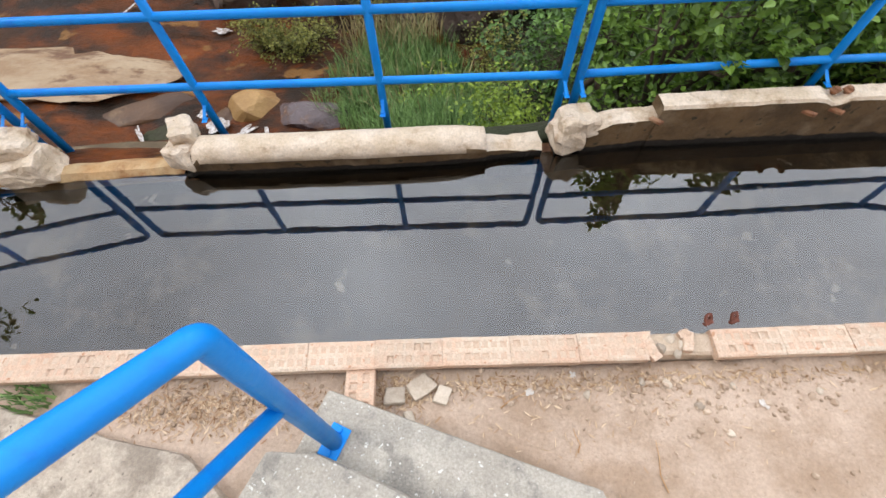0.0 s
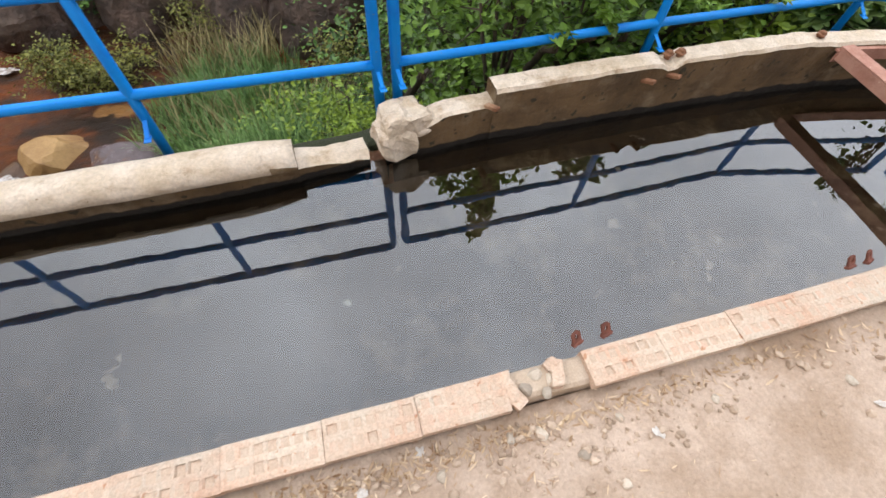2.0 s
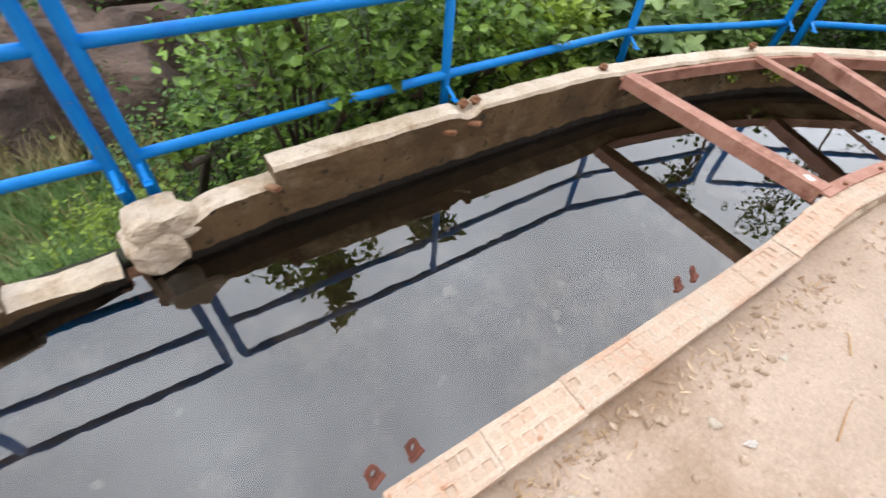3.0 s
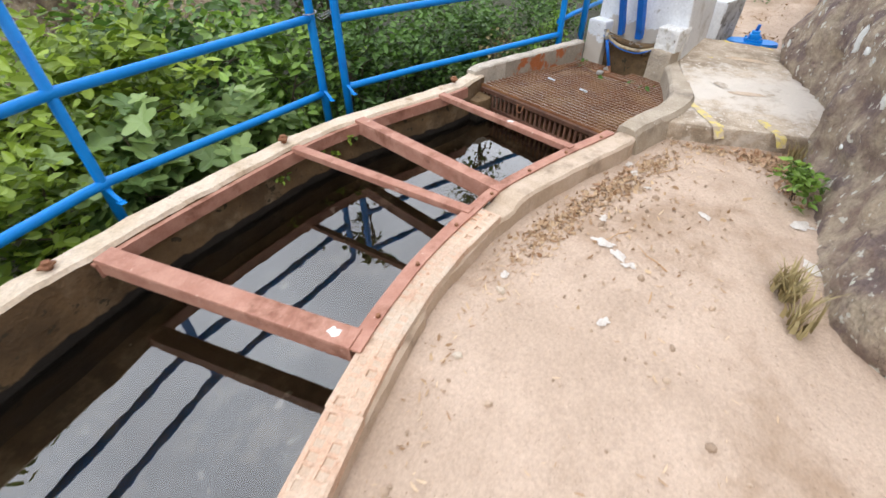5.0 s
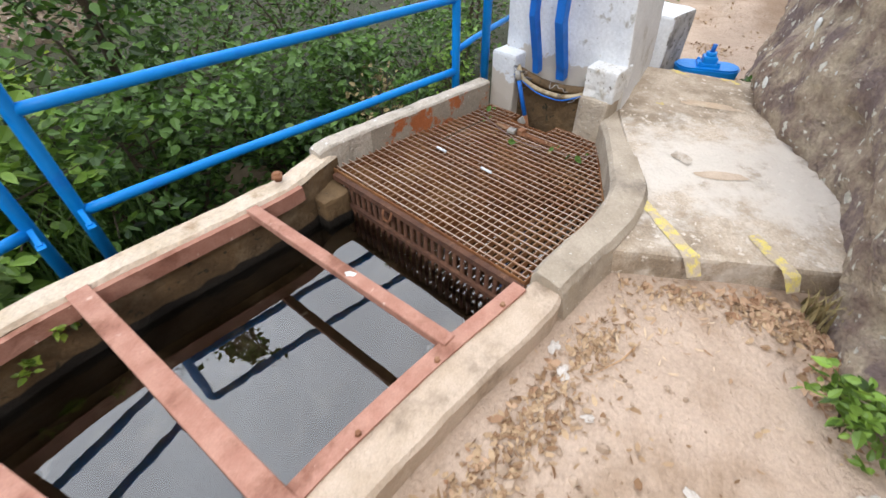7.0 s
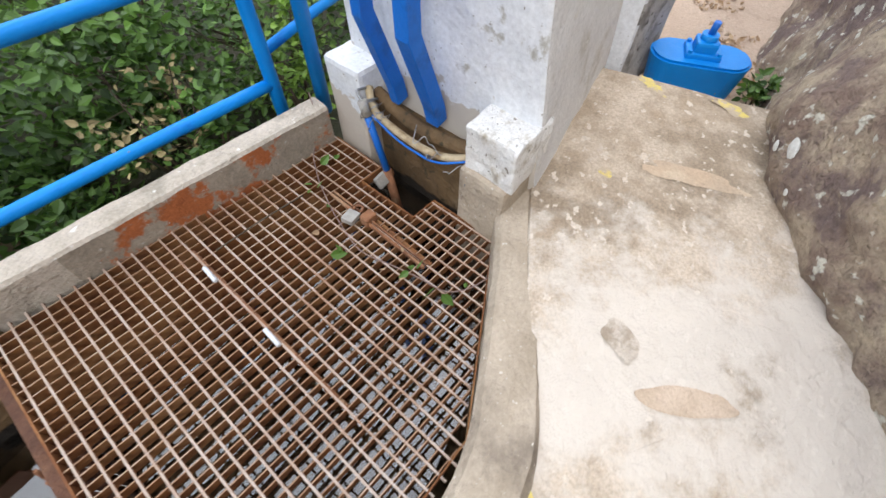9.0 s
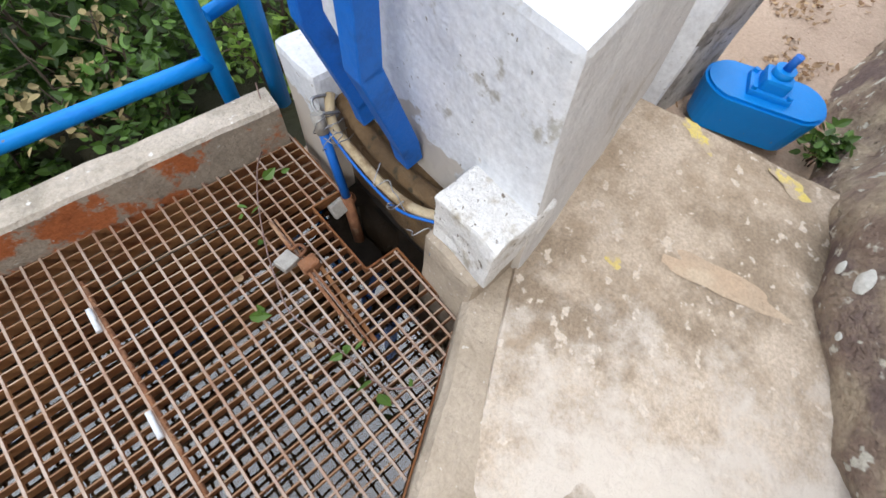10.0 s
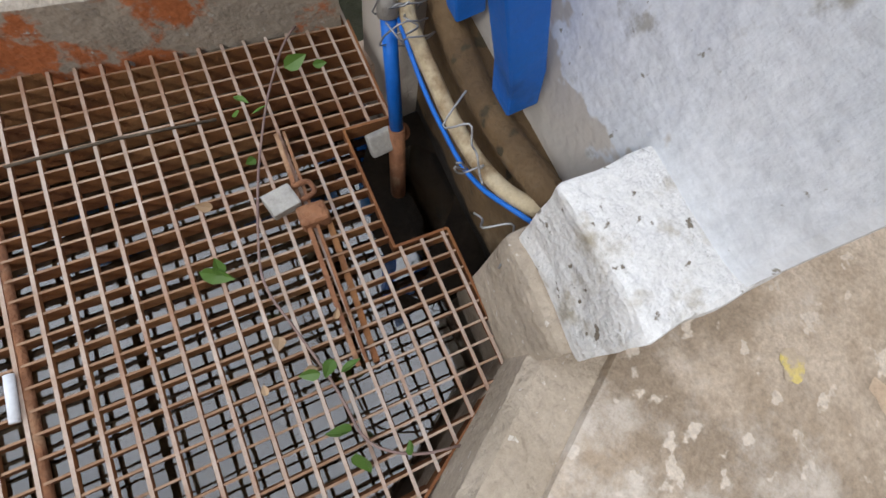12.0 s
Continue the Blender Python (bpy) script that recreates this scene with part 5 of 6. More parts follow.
# rock outcrops across the stream
for i, (x, y, z, s) in enumerate([(0.95, 5.75, -1.1, 0.8), (-0.2, 5.95, -1.2, 0.6), (1.5, 6.3, -0.9, 0.75), (3.2, 7.6, -0.5, 1.3), (0.5, 6.7, -0.9, 0.8), (-0.5, 7.2, -0.9, 0.9), (5.2, 8.2, 0.0, 1.4), (-1.9, 7.6, -0.8, 1.0), (0.9, 7.6, -0.2, 1.0), (-2.1, 6.7, -1.3, 0.7), (-2.75, 6.5, -1.25, 0.75), (-3.2, 7.3, -1.0, 0.9), (-1.25, 6.5, -1.15, 0.8), (-0.25, 6.45, -1.05, 0.8), (0.75, 6.1, -0.95, 0.75), (8.4, 7.6, 0.1, 1.5), (10.2, 7.4, 0.0, 1.6), (6.8, 8.4, 0.2, 1.5)]):
    boulder(x, y, z, s, M_ROCK if x > 3 and y > 7 else M_DARKROCK, "grey-brown outcrop across the stream", 4.0 + i, 1.1, 4)

# ---------------------------------------------------------------- plants
def leaf_shape(lobed):
    """Outline of a blade from its stalk: five rounded lobes, or a plain oval."""
    if lobed:
        out = []
        for k in range(26):
            a = 2 * math.pi * (k + 0.5) / 26
            lobe = 0.5 + 0.5 * math.cos(5 * (a - math.pi))
            r = (0.27 + 0.27 * lobe ** 0.8) * (1 - 0.35 * max(0.0, math.cos(a)) ** 6)
            out.append((r * math.sin(a), 0.46 - r * 1.08 * math.cos(a)))
        return out
    return [(0, 0), (0.24, 0.16), (0.33, 0.42), (0.2, 0.76), (0, 1.06), (-0.2, 0.76), (-0.33, 0.42), (-0.24, 0.16)]


def leaf_mass(spots, size, rnd, lobed=False):
    """Leaves at the given spots, each a small cupped blade facing mostly up and out."""
    shape = leaf_shape(lobed)
    verts, faces = [], []
    for p in spots:
        s = size * rnd.uniform(0.6, 1.3)
        tip = 0.6 if lobed else 0.9
        m = Matrix.Translation(p) @ Euler((rnd.uniform(-tip, tip), rnd.uniform(-tip, tip), rnd.uniform(0, 6.28))).to_matrix().to_4x4()
        base = len(verts)
        verts.append(m @ Vector((0, 0.5 * s, -0.06 * s)))
        for x, y in shape:
            verts.append(m @ Vector((x * s, y * s, 0.10 * s * abs(x) * 2 - (0.22 * s * (y - 0.3) ** 2 if lobed else 0.0))))
        n_ = len(shape)
        for k in range(n_):
            faces.append((base, base + 1 + k, base + 1 + (k + 1) % n_))
    return verts, faces


def bush(x, y, z, rx, ry, rz, count, size, material, seed, label, lobed=False, name="bush", foot=None):
    """A bush: stems from the ground, twigs, and a ragged crown of leaves in clumps."""
    rnd = random.Random(seed)
    ob = thing(name, label, "bush", "bank bushes")
    tips, reach = [], 0.5 * min(rx, ry)
    for k in range(5):
        bm = bmesh.new()
        a = rnd.uniform(0, 6.28)
        tip = Vector((x + math.cos(a) * rx * rnd.uniform(0.3, 0.85), y + math.sin(a) * ry * rnd.uniform(0.3, 0.85), z + rz * rnd.uniform(0.1, 0.8)))
        root = Vector((x + rnd.uniform(-0.2, 0.2) * rx, y + rnd.uniform(-0.2, 0.2) * ry, z - rz))
        midp = root.lerp(tip, 0.5) + Vector((rnd.uniform(-0.2, 0.2), rnd.uniform(-0.2, 0.2), 0.2)) * reach
        thick = min(0.018, rz * 0.03)
        tube(bm, [root, midp, tip], [thick, thick * 0.7, thick * 0.25], 6)
        for j in range(5):
            b0 = midp.lerp(tip, rnd.uniform(0, 0.9))
            e = b0 + Vector((rnd.uniform(-1, 1), rnd.uniform(-1, 1), rnd.uniform(-0.3, 0.8))) * reach * 1.4
            tube(bm, [b0, e], [thick * 0.35, thick * 0.12], 5, False)
            tips.append(e)
        tips.append(tip)
        part("stem", bm, M_BARK, ob)
    if foot:
        a, b = Vector(foot), Vector((x, y, z - rz))
        part("trunk", tube(bmesh.new(), [a, a.lerp(b, 0.5) + Vector((0.1, 0.06, 0.1)), b, b + Vector((0, 0, rz * 0.6))], [0.03, 0.024, 0.018, 0.006], 8), M_BARK, ob)
    clumps = tips + [Vector((x + rnd.gauss(0, 0.42) * rx, y + rnd.gauss(0, 0.42) * ry, z + rnd.uniform(-0.9, 1.0) * rz)) for _ in range(count // 18)]
    spots = []
    while len(spots) < count:
        c = rnd.choice(clumps)
        spots.append(c + Vector((rnd.gauss(0, 0.26) * reach, rnd.gauss(0, 0.26) * reach, rnd.gauss(0, 0.22) * reach)))
    v, f = leaf_mass(spots, size, rnd, lobed)
    leaves = piece("leaves", v, f, material, ob)
    leaves["kind"] = "stuff"
    return ob


HEATH = "yellow-green heath shrub on the stream bank"
ALDER, BRAMBLE, BROAD = "round-leaved green alder bush on the stream bank", "dense bramble thicket with small dark leaves", "fig bush with large grey-green lobed leaves"
BUSHES = [(1.95, 2.08, 0.75, 0.42, 0.32, 0.95, 1500, 0.062, M_ALDER, ALDER, False), (2.65, 2.2, 0.35, 0.6, 0.4, 0.75, 2400, 0.062, M_ALDER, ALDER, False),
          (3.3, 2.3, 0.3, 0.6, 0.45, 0.8, 2400, 0.065, M_ALDER, ALDER, False), (2.2, 3.0, 0.0, 0.8, 0.6, 0.8, 2600, 0.07, M_ALDER, ALDER, False),
          (3.95, 2.2, 0.2, 0.6, 0.38, 0.6, 1900, 0.072, M_LEAF2, ALDER, False), (3.5, 3.3, 0.2, 0.9, 0.7, 0.9, 3000, 0.075, M_ALDER, ALDER, False),
          (4.75, 2.10, 0.30, 0.5, 0.3, 0.5, 210, 0.20, M_FIG, BROAD, True), (5.4, 1.98, 0.25, 0.5, 0.28, 0.45, 190, 0.19, M_FIG, BROAD, True), (5.0, 2.5, 0.45, 0.6, 0.4, 0.6, 1500, 0.09, M_LEAF2, ALDER, False),
          (4.9, 3.0, 0.2, 0.9, 0.6, 0.8, 2000, 0.10, M_LEAF2, ALDER, False), (6.05, 2.15, 0.25, 0.6, 0.5, 0.7, 2200, 0.082, M_ALDER, ALDER, False),
          (6.8, 1.72, 0.2, 0.6, 0.45, 0.65, 2600, 0.062, M_LEAF, BRAMBLE, False), (7.45, 1.32, 0.2, 0.6, 0.42, 0.6, 3000, 0.056, M_LEAF, BRAMBLE, False),
          (8.1, 0.95, 0.2, 0.55, 0.42, 0.55, 2600, 0.055, M_LEAF, BRAMBLE, False), (8.65, 0.5, 0.3, 0.6, 0.5, 0.55, 2600, 0.045, M_LEAF, BRAMBLE, False),
          (6.3, 3.3, 0.1, 1.0, 0.8, 0.9, 2800, 0.09, M_LEAF, ALDER, False), (7.5, 2.4, 0.7, 1.0, 0.7, 1.2, 3600, 0.066, M_LEAF, ALDER, False),
          (8.8, 1.7, 0.6, 0.9, 0.7, 1.0, 3600, 0.045, M_LEAF, BRAMBLE, False), (5.0, 4.3, 0.2, 1.2, 0.9, 0.9, 2400, 0.10, M_LEAF2, ALDER, False),
          (9.6, 0.4, 0.7, 0.9, 0.6, 0.9, 2800, 0.045, M_LEAF, BRAMBLE, False), (0.95, 2.5, -0.6, 0.5, 0.4, 0.5, 1500, 0.04, M_LEAF2, ALDER, False),
          (1.5, 3.5, -0.6, 0.7, 0.6, 0.6, 2000, 0.05, M_LEAF, ALDER, False), (7.0, 4.6, -0.3, 1.4, 1.0, 1.0, 3000, 0.08, M_LEAF2, ALDER, False),
          (9.2, 3.2, 0.3, 1.3, 1.1, 1.1, 3600, 0.06, M_LEAF, ALDER, False), (3.9, 5.4, 0.2, 1.4, 1.0, 1.0, 3000, 0.08, M_LEAF, ALDER, False),
          (2.6, 4.6, -0.5, 1.0, 0.8, 0.8, 2600, 0.07, M_LEAF, ALDER, False), (-1.9, 6.4, -1.0, 0.7, 0.4, 0.6, 1500, 0.06, M_LEAF, ALDER, False),
          (-1.2, 7.3, -0.7, 1.1, 0.8, 0.8, 2600, 0.07, M_LEAF, ALDER, False), (0.4, 6.9, -0.8, 0.9, 0.7, 0.7, 2000, 0.06, M_LEAF, ALDER, False),
          (-1.75, 4.95, -1.42, 0.38, 0.3, 0.26, 1900, 0.035, M_SHRUB, HEATH, False), (-2.15, 5.1, -1.36, 0.34, 0.3, 0.34, 2400, 0.035, M_SHRUB, HEATH, False), (-1.4, 5.2, -1.5, 0.5, 0.4, 0.35, 1300, 0.035, M_SHRUB, HEATH, False),
          (0.35, 3.75, -1.42, 0.45, 0.35, 0.25, 700, 0.05, M_LEAF2, HEATH, False), (0.95, 3.3, -1.2, 0.4, 0.35, 0.3, 700, 0.05, M_LEAF2, HEATH, False), (1.0, 4.3, -1.15, 0.5, 0.4, 0.4, 1500, 0.035, M_SHRUB, HEATH, False), (-0.5, 5.7, -1.3, 0.6, 0.4, 0.4, 1500, 0.035, M_SHRUB, HEATH, False),
          (7.35, 0.80, 0.15, 0.32, 0.15, 0.32, 700, 0.05, M_LEAF, BRAMBLE, False), (7.85, 0.45, 0.25, 0.28, 0.16, 0.36, 650, 0.045, M_LEAF, BRAMBLE, False), (8.25, 0.15, 0.45, 0.25, 0.2, 0.4, 500, 0.042, M_ALDER, BRAMBLE, False), (7.75, 0.62, 0.35, 0.35, 0.2, 0.3, 160, 0.04, M_STRAW, "dry leggy bramble with withered leaves", False),
          (11.0, -0.6, 0.9, 1.2, 0.9, 1.0, 2600, 0.055, M_LEAF, BRAMBLE, False), (12.6, -2.4, 1.2, 1.4, 1.2, 1.1, 2600, 0.06, M_LEAF, BRAMBLE, False),
          (-4.6, 8.2, -0.6, 1.4, 0.9, 0.9, 2400, 0.07, M_LEAF, ALDER, False), (8.62, -2.06, 0.38, 0.12, 0.08, 0.08, 130, 0.045, M_LEAF, BRAMBLE, False)]
for i, (x, y, z, rx, ry, rz, n_, s, m_, lab, lob) in enumerate(BUSHES):
    bush(x, y, z, rx, ry, rz, n_, s, m_, 100 + i, lab, lob)


# tall sprays that lean over the rail, mirrored in the water
for i, (x, y, z, rx, ry, rz, n_, s, foot) in enumerate([(2.02, 1.98, 1.62, 0.20, 0.14, 0.55, 330, 0.07, (2.2, 2.5, -0.3)), (2.95, 2.0, 1.25, 0.24, 0.14, 0.32, 210, 0.07, (3.0, 2.5, -0.2)), (6.97, 1.98, 2.30, 0.24, 0.22, 0.5, 260, 0.075, (7.2, 2.3, 0.0)),
                                                        (-7.9, 2.1, 4.9, 0.7, 0.5, 0.7, 420, 0.09, (-8.6, 3.2, -1.2)), (-4.0, 2.0, 1.5, 0.2, 0.15, 0.35, 90, 0.08, (-4.3, 2.5, -1.4)), (11.6, 1.9, 4.3, 0.9, 0.7, 1.1, 900, 0.09, (12.0, 2.4, 0.2))]):
    bush(x, y, z, rx, ry, rz, n_, s, M_LEAF, 180 + i, "tall thin alder spray above the rail", False, "alder_spray", foot)
# small leafy shoots that reach over the lower rail
for i, (x, y, z) in enumerate([(2.36, 1.64, 0.70), (3.52, 1.68, 0.73), (2.12, 1.62, 0.66), (1.36, 1.66, 0.56), (2.62, 1.70, 0.62), (3.15, 1.72, 0.66)]):
    bush(x, y + 0.05, z, 0.11, 0.07, 0.08, 46, 0.062, M_ALDER, 200 + i, "leafy alder shoot reaching over the lower rail", False, "alder_shoot", (x, y + 0.5, 0.0))


def grass_tuft(x, y, z, spread, count, height, material, seed, label, name="grass_tuft"):
    rnd = random.Random(seed)
    verts, faces = [], []
    for _ in range(count):
        a, r = rnd.uniform(0, 6.28), spread * math.sqrt(rnd.random())
        bx, by = x + math.cos(a) * r, y + math.sin(a) * r * 0.7
        h, lean, la = height * rnd.uniform(0.5, 1.2), rnd.uniform(0.1, 0.7), rnd.uniform(0, 6.28)
        w = 0.0085 * rnd.uniform(0.7, 1.4)
        sx, sy = -math.sin(la) * w, math.cos(la) * w
        base = len(verts)
        for k in range(4):
            t = k / 3
            off = lean * h * t * t
            px, py, pz = bx + math.cos(la) * off, by + math.sin(la) * off, z + h * t * (1 - 0.25 * lean * t)
            q = 1 - 0.95 * t
            verts += [(px - sx * q, py - sy * q, pz), (px + sx * q, py + sy * q, pz)]
        faces += [(base + 2 * k, base + 2 * k + 1, base + 2 * k + 3, base + 2 * k + 2) for k in range(3)]
    return tagged(piece(name, verts, faces, material), label, "grass", "bank grasses", "stuff")


GR = "clump of long green grass on the stream bank"
for i, (x, y, z, sp, n_, h, m_) in enumerate([(-0.55, 3.7, -1.65, 0.45, 700, 0.42, M_GRASS), (0.1, 3.2, -1.45, 0.5, 900, 0.5, M_GRASS), (-0.7, 4.5, -1.7, 0.5, 800, 0.5, M_GRASS), (0.2, 4.2, -1.6, 0.6, 900, 0.45, M_GRASS),
                                              (0.6, 3.0, -1.25, 0.45, 800, 0.5, M_GRASS), (0.3, 3.6, -1.5, 0.7, 120, 0.6, M_STRAW), (-0.4, 4.2, -1.6, 0.6, 120, 0.6, M_STRAW), (-0.4, 5.2, -1.5, 0.7, 300, 0.65, M_STRAW), (-0.1, 5.1, -1.45, 0.4, 120, 0.6, M_STRAW),
                                              (0.3, 2.4, -0.8, 0.4, 500, 0.45, M_GRASS), (-0.3, 4.9, -1.6, 0.5, 600, 0.45, M_GRASS), (6.4, 2.0, -0.1, 0.5, 400, 0.8, M_GRASS), (-0.2, 3.3, -1.6, 0.5, 800, 0.4, M_GRASS), (0.75, 3.6, -1.45, 0.5, 800, 0.45, M_GRASS), (-0.95, 4.0, -1.7, 0.4, 600, 0.4, M_GRASS), (0.5, 3.6, -1.5, 0.5, 700, 0.45, M_GRASS), (-0.1, 4.6, -1.55, 0.6, 800, 0.5, M_GRASS)]):
    grass_tuft(x, y, z, sp * 1.1, n_, h * 0.82, m_, 300 + i, GR if m_ is M_GRASS else "clump of straw-coloured dry stalks on the bank")

# wire tied round the paired posts
for k, (wx, wz) in enumerate(((5.88, 1.095), (5.89, 1.11))):
    ring = [(wx + 0.05 * math.cos(a), rail_y(wx) + 0.035 * math.sin(a), wz + 0.006 * math.sin(3 * a + k)) for a in (j * 0.42 for j in range(17))]
    tagged(part("tie_wire", tube(bmesh.new(), ring + [(wx + 0.07, rail_y(wx) - 0.05, wz + 0.03)], 0.002, 6), M_WIRE), "galvanised wire tied round the railing posts", "wire", "tie wires")
for x, z in ((5.25, 0.43), (5.5, 0.46), (4.95, 0.40), (5.35, 0.37)):
    bush(x, y_wall(x) - 0.015, z, 0.06, 0.02, 0.03, 26, 0.03, M_LEAF2, int(x * 100), "small green sprig growing from the channel wall", False, "sprig")
# weed at the foot of the rock
bush(5.72, -1.60, 0.54, 0.16, 0.10, 0.09, 190, 0.042, M_ALDER, 60, "small green weed at the rock's foot", False, "weed")
for k, (x, y, n_, h) in enumerate([(4.92, -1.43, 90, 0.15), (4.72, -1.44, 40, 0.17), (6.2, -1.70, 50, 0.14)]):
    grass_tuft(x, y, 0.44, 0.08, n_, h, M_STRAW, 61 + k, "dry straw tuft at the rock's foot")
grass_tuft(-1.60, -0.20, 0.44, 0.12, 90, 0.08, M_GRASS, 62, "small green grass tuft beside the rim")

# ---------------------------------------------------------------- bricks on the rim
def brick_mesh(deep, seed):
    """A brick with two rows of hollows in its top, some of them clogged with mortar."""
    rnd = random.Random(seed)
    L, Wd, H, nx, ny = 0.307, 0.130, 0.05, 7, 2
    verts, faces, cells = [], [], []

    def add(p):
        verts.append(p)
        return len(verts) - 1
    cx, cy = (L - 0.02) / nx, (Wd - 0.02) / ny
    xs_ = [-L / 2] + [-L / 2 + 0.01 + cx * i for i in range(nx + 1)] + [L / 2]
    ys_ = [-Wd / 2] + [-Wd / 2 + 0.01 + cy * j for j in range(ny + 1)] + [Wd / 2]
    ids = {}
    for j, y in enumerate(ys_):
        for i, x in enumerate(xs_):
            edge = i in (0, len(xs_) - 1) or j in (0, len(ys_) - 1)
            ids[i, j] = add((x, y, -0.004 if edge else 0.0))
    for j in range(len(ys_) - 1):
        for i in range(len(xs_) - 1):
            q = (ids[i, j], ids[i + 1, j], ids[i + 1, j + 1], ids[i, j + 1])
            if 0 < i < len(xs_) - 2 and 0 < j < len(ys_) - 2:
                mx, my = (xs_[i] + xs_[i + 1]) / 2, (ys_[j] + ys_[j + 1]) / 2
                a, b = cx * rnd.uniform(0.36, 0.45), cy * rnd.uniform(0.38, 0.46)
                depth = -deep * rnd.choice((0.15, 0.4, 0.8, 1.0))
                ring = [add((mx + sx * a, my + sy * b, -0.0005)) for sx, sy in ((-1, -0.7), (1, -0.7), (1, 0.7), (-1, 0.7))]
                pit = [add((mx + sx * a * 0.74, my + sy * b * 0.82, depth)) for sx, sy in ((-1, -0.8), (1, -0.8), (1, 0.8), (-1, 0.8))]
                for k in range(4):
                    faces.append((q[k], q[(k + 1) % 4], ring[(k + 1) % 4], ring[k]))
                    faces.append((ring[k], ring[(k + 1) % 4], pit[(k + 1) % 4], pit[k]))
                cells.append(len(faces))
                faces.append(tuple(pit))
            else:
                faces.append(q)
    X, Y = len(xs_) - 1, len(ys_) - 1
    loop = [ids[i, 0] for i in range(X)] + [ids[X, j] for j in range(Y)] + [ids[i, Y] for i in range(X, 0, -1)] + [ids[0, j] for j in range(Y, 0, -1)]
    low = [add((verts[k][0], verts[k][1], -H)) for k in loop]
    for k in range(len(loop)):
        n_ = (k + 1) % len(loop)
        faces.append((loop[n_], loop[k], low[k], low[n_]))
    me = bpy.data.meshes.new("brick")
    me.from_pydata(verts, [], faces)
    me.update()
    me.materials.append(M_BRICK)
    me.materials.append(M_CELL)
    for k in cells:
        me.polygons[k].material_index = 1
    return me


BRICKS = [brick_mesh(0.009, 1), brick_mesh(0.004, 2), brick_mesh(0.0055, 3), brick_mesh(0.0025, 4), brick_mesh(0.008, 5)]
rnd = random.Random(9)
fine = smooth_line([(x, y, 0) for x, y in RIM_IN], 0.005)
anchor = min(range(len(fine)), key=lambda k: abs(fine[k].x - 0.155))
along = [0.0]
for a, b in zip(fine, fine[1:]):
    along.append(along[-1] + (b - a).length)
for n_ in range(-11, 18):
    want = along[anchor] + n_ * 0.3085
    k = min(range(len(fine)), key=lambda i: abs(along[i] - want))
    if want < 0 or k < 4 or k + 4 >= len(fine):
        continue
    d = (fine[k + 4] - fine[k - 4]).normalized()
    p = fine[k] + d * (want - along[k])
    if 1.27 < p.x < 1.44 or p.x > 5.05:
        continue
    nrm = Vector((-d.y, d.x, 0))
    ob = new("brick", BRICKS[(n_ * 2) % 5])
    ob.parent = near_rim
    ob.matrix_world = Matrix.Translation(p - nrm * 0.066 + Vector((0, 0, Z_RIM + rnd.uniform(-0.003, 0.004)))) @ Matrix.Rotation(math.atan2(d.y, d.x) + rnd.uniform(-0.012, 0.012), 4, "Z") @ Matrix.Rotation(rnd.uniform(-0.012, 0.012), 4, "X")
ob = new("brick", BRICKS[0])
ob.parent = near_rim
ob.matrix_world = Matrix.Translation((-0.062, -0.285, Z_RIM - 0.012)) @ Matrix.Rotation(radians(91), 4, "Z") @ Matrix.Rotation(radians(3), 4, "Y")

CREEP = [(1.236, -0.03), (1.162, 0.035), (1.085, 0.167), (1.023, 0.314), (0.985, 0.436), (0.959, 0.54), (0.992, 0.65), (1.021, 0.765), (1.032, 0.866), (1.101, 0.916), (1.177, 0.933)]
CREEP_LEAVES = [(1.14, 0.119), (1.197, 0.13), (1.027, 0.161), (1.017, 0.206), (1.048, 0.21), (1.025, 0.302), (0.876, 0.49), (0.909, 0.508), (1.006, 0.728), (1.036, 0.739), (1.03, 0.713), (1.021, 0.833), (1.015, 0.867), (1.094, 0.909)]
CABLE = [(7.169, -0.006), (7.320, -0.096), (7.464, -0.196)]

# ---------------------------------------------------------------- litter, stones, paper
def flake_field(name, areas, seed, material, size, label, category, curl=0.35, slim=1.0):
    """Small curled flakes strewn over patches of ground; areas: x, y, spread x, spread y, turn, count."""
    rnd = random.Random(seed)
    verts, faces = [], []
    for x, y, sx, sy, turn, count in areas:
        for _ in range(count):
            a, b = rnd.gauss(0, 0.5) * sx, rnd.gauss(0, 0.5) * sy
            px, py = x + a * math.cos(turn) - b * math.sin(turn), y + a * math.sin(turn) + b * math.cos(turn)
            z = ground_height(px, py)
            if z < 0.3 or (6.3 < px < 8.4 and -2.0 < py < -0.95):
                continue
            s = size * rnd.uniform(0.45, 1.3)
            m = Matrix.Translation((px, py, z + 0.006)) @ Euler((rnd.gauss(0, curl), rnd.gauss(0, curl), rnd.uniform(0, 6.28))).to_matrix().to_4x4()
            k = rnd.uniform(0.25, 0.6) * slim
            base = len(verts)
            for u, v, w in ((-1, 0, 0.1), (-0.4, -k, 0), (0.5, -k * 0.8, 0.02), (1, 0, 0.18), (0.5, k * 0.8, 0.05), (-0.4, k, 0.02)):
                verts.append(m @ Vector((u * s / 2, v * s / 2, w * s)))
            faces += [(base, base + 1, base + 5), (base + 1, base + 2, base + 4, base + 5), (base + 2, base + 3, base + 4)]
    return tagged(piece(name, verts, faces, material), label, category, kind="stuff")


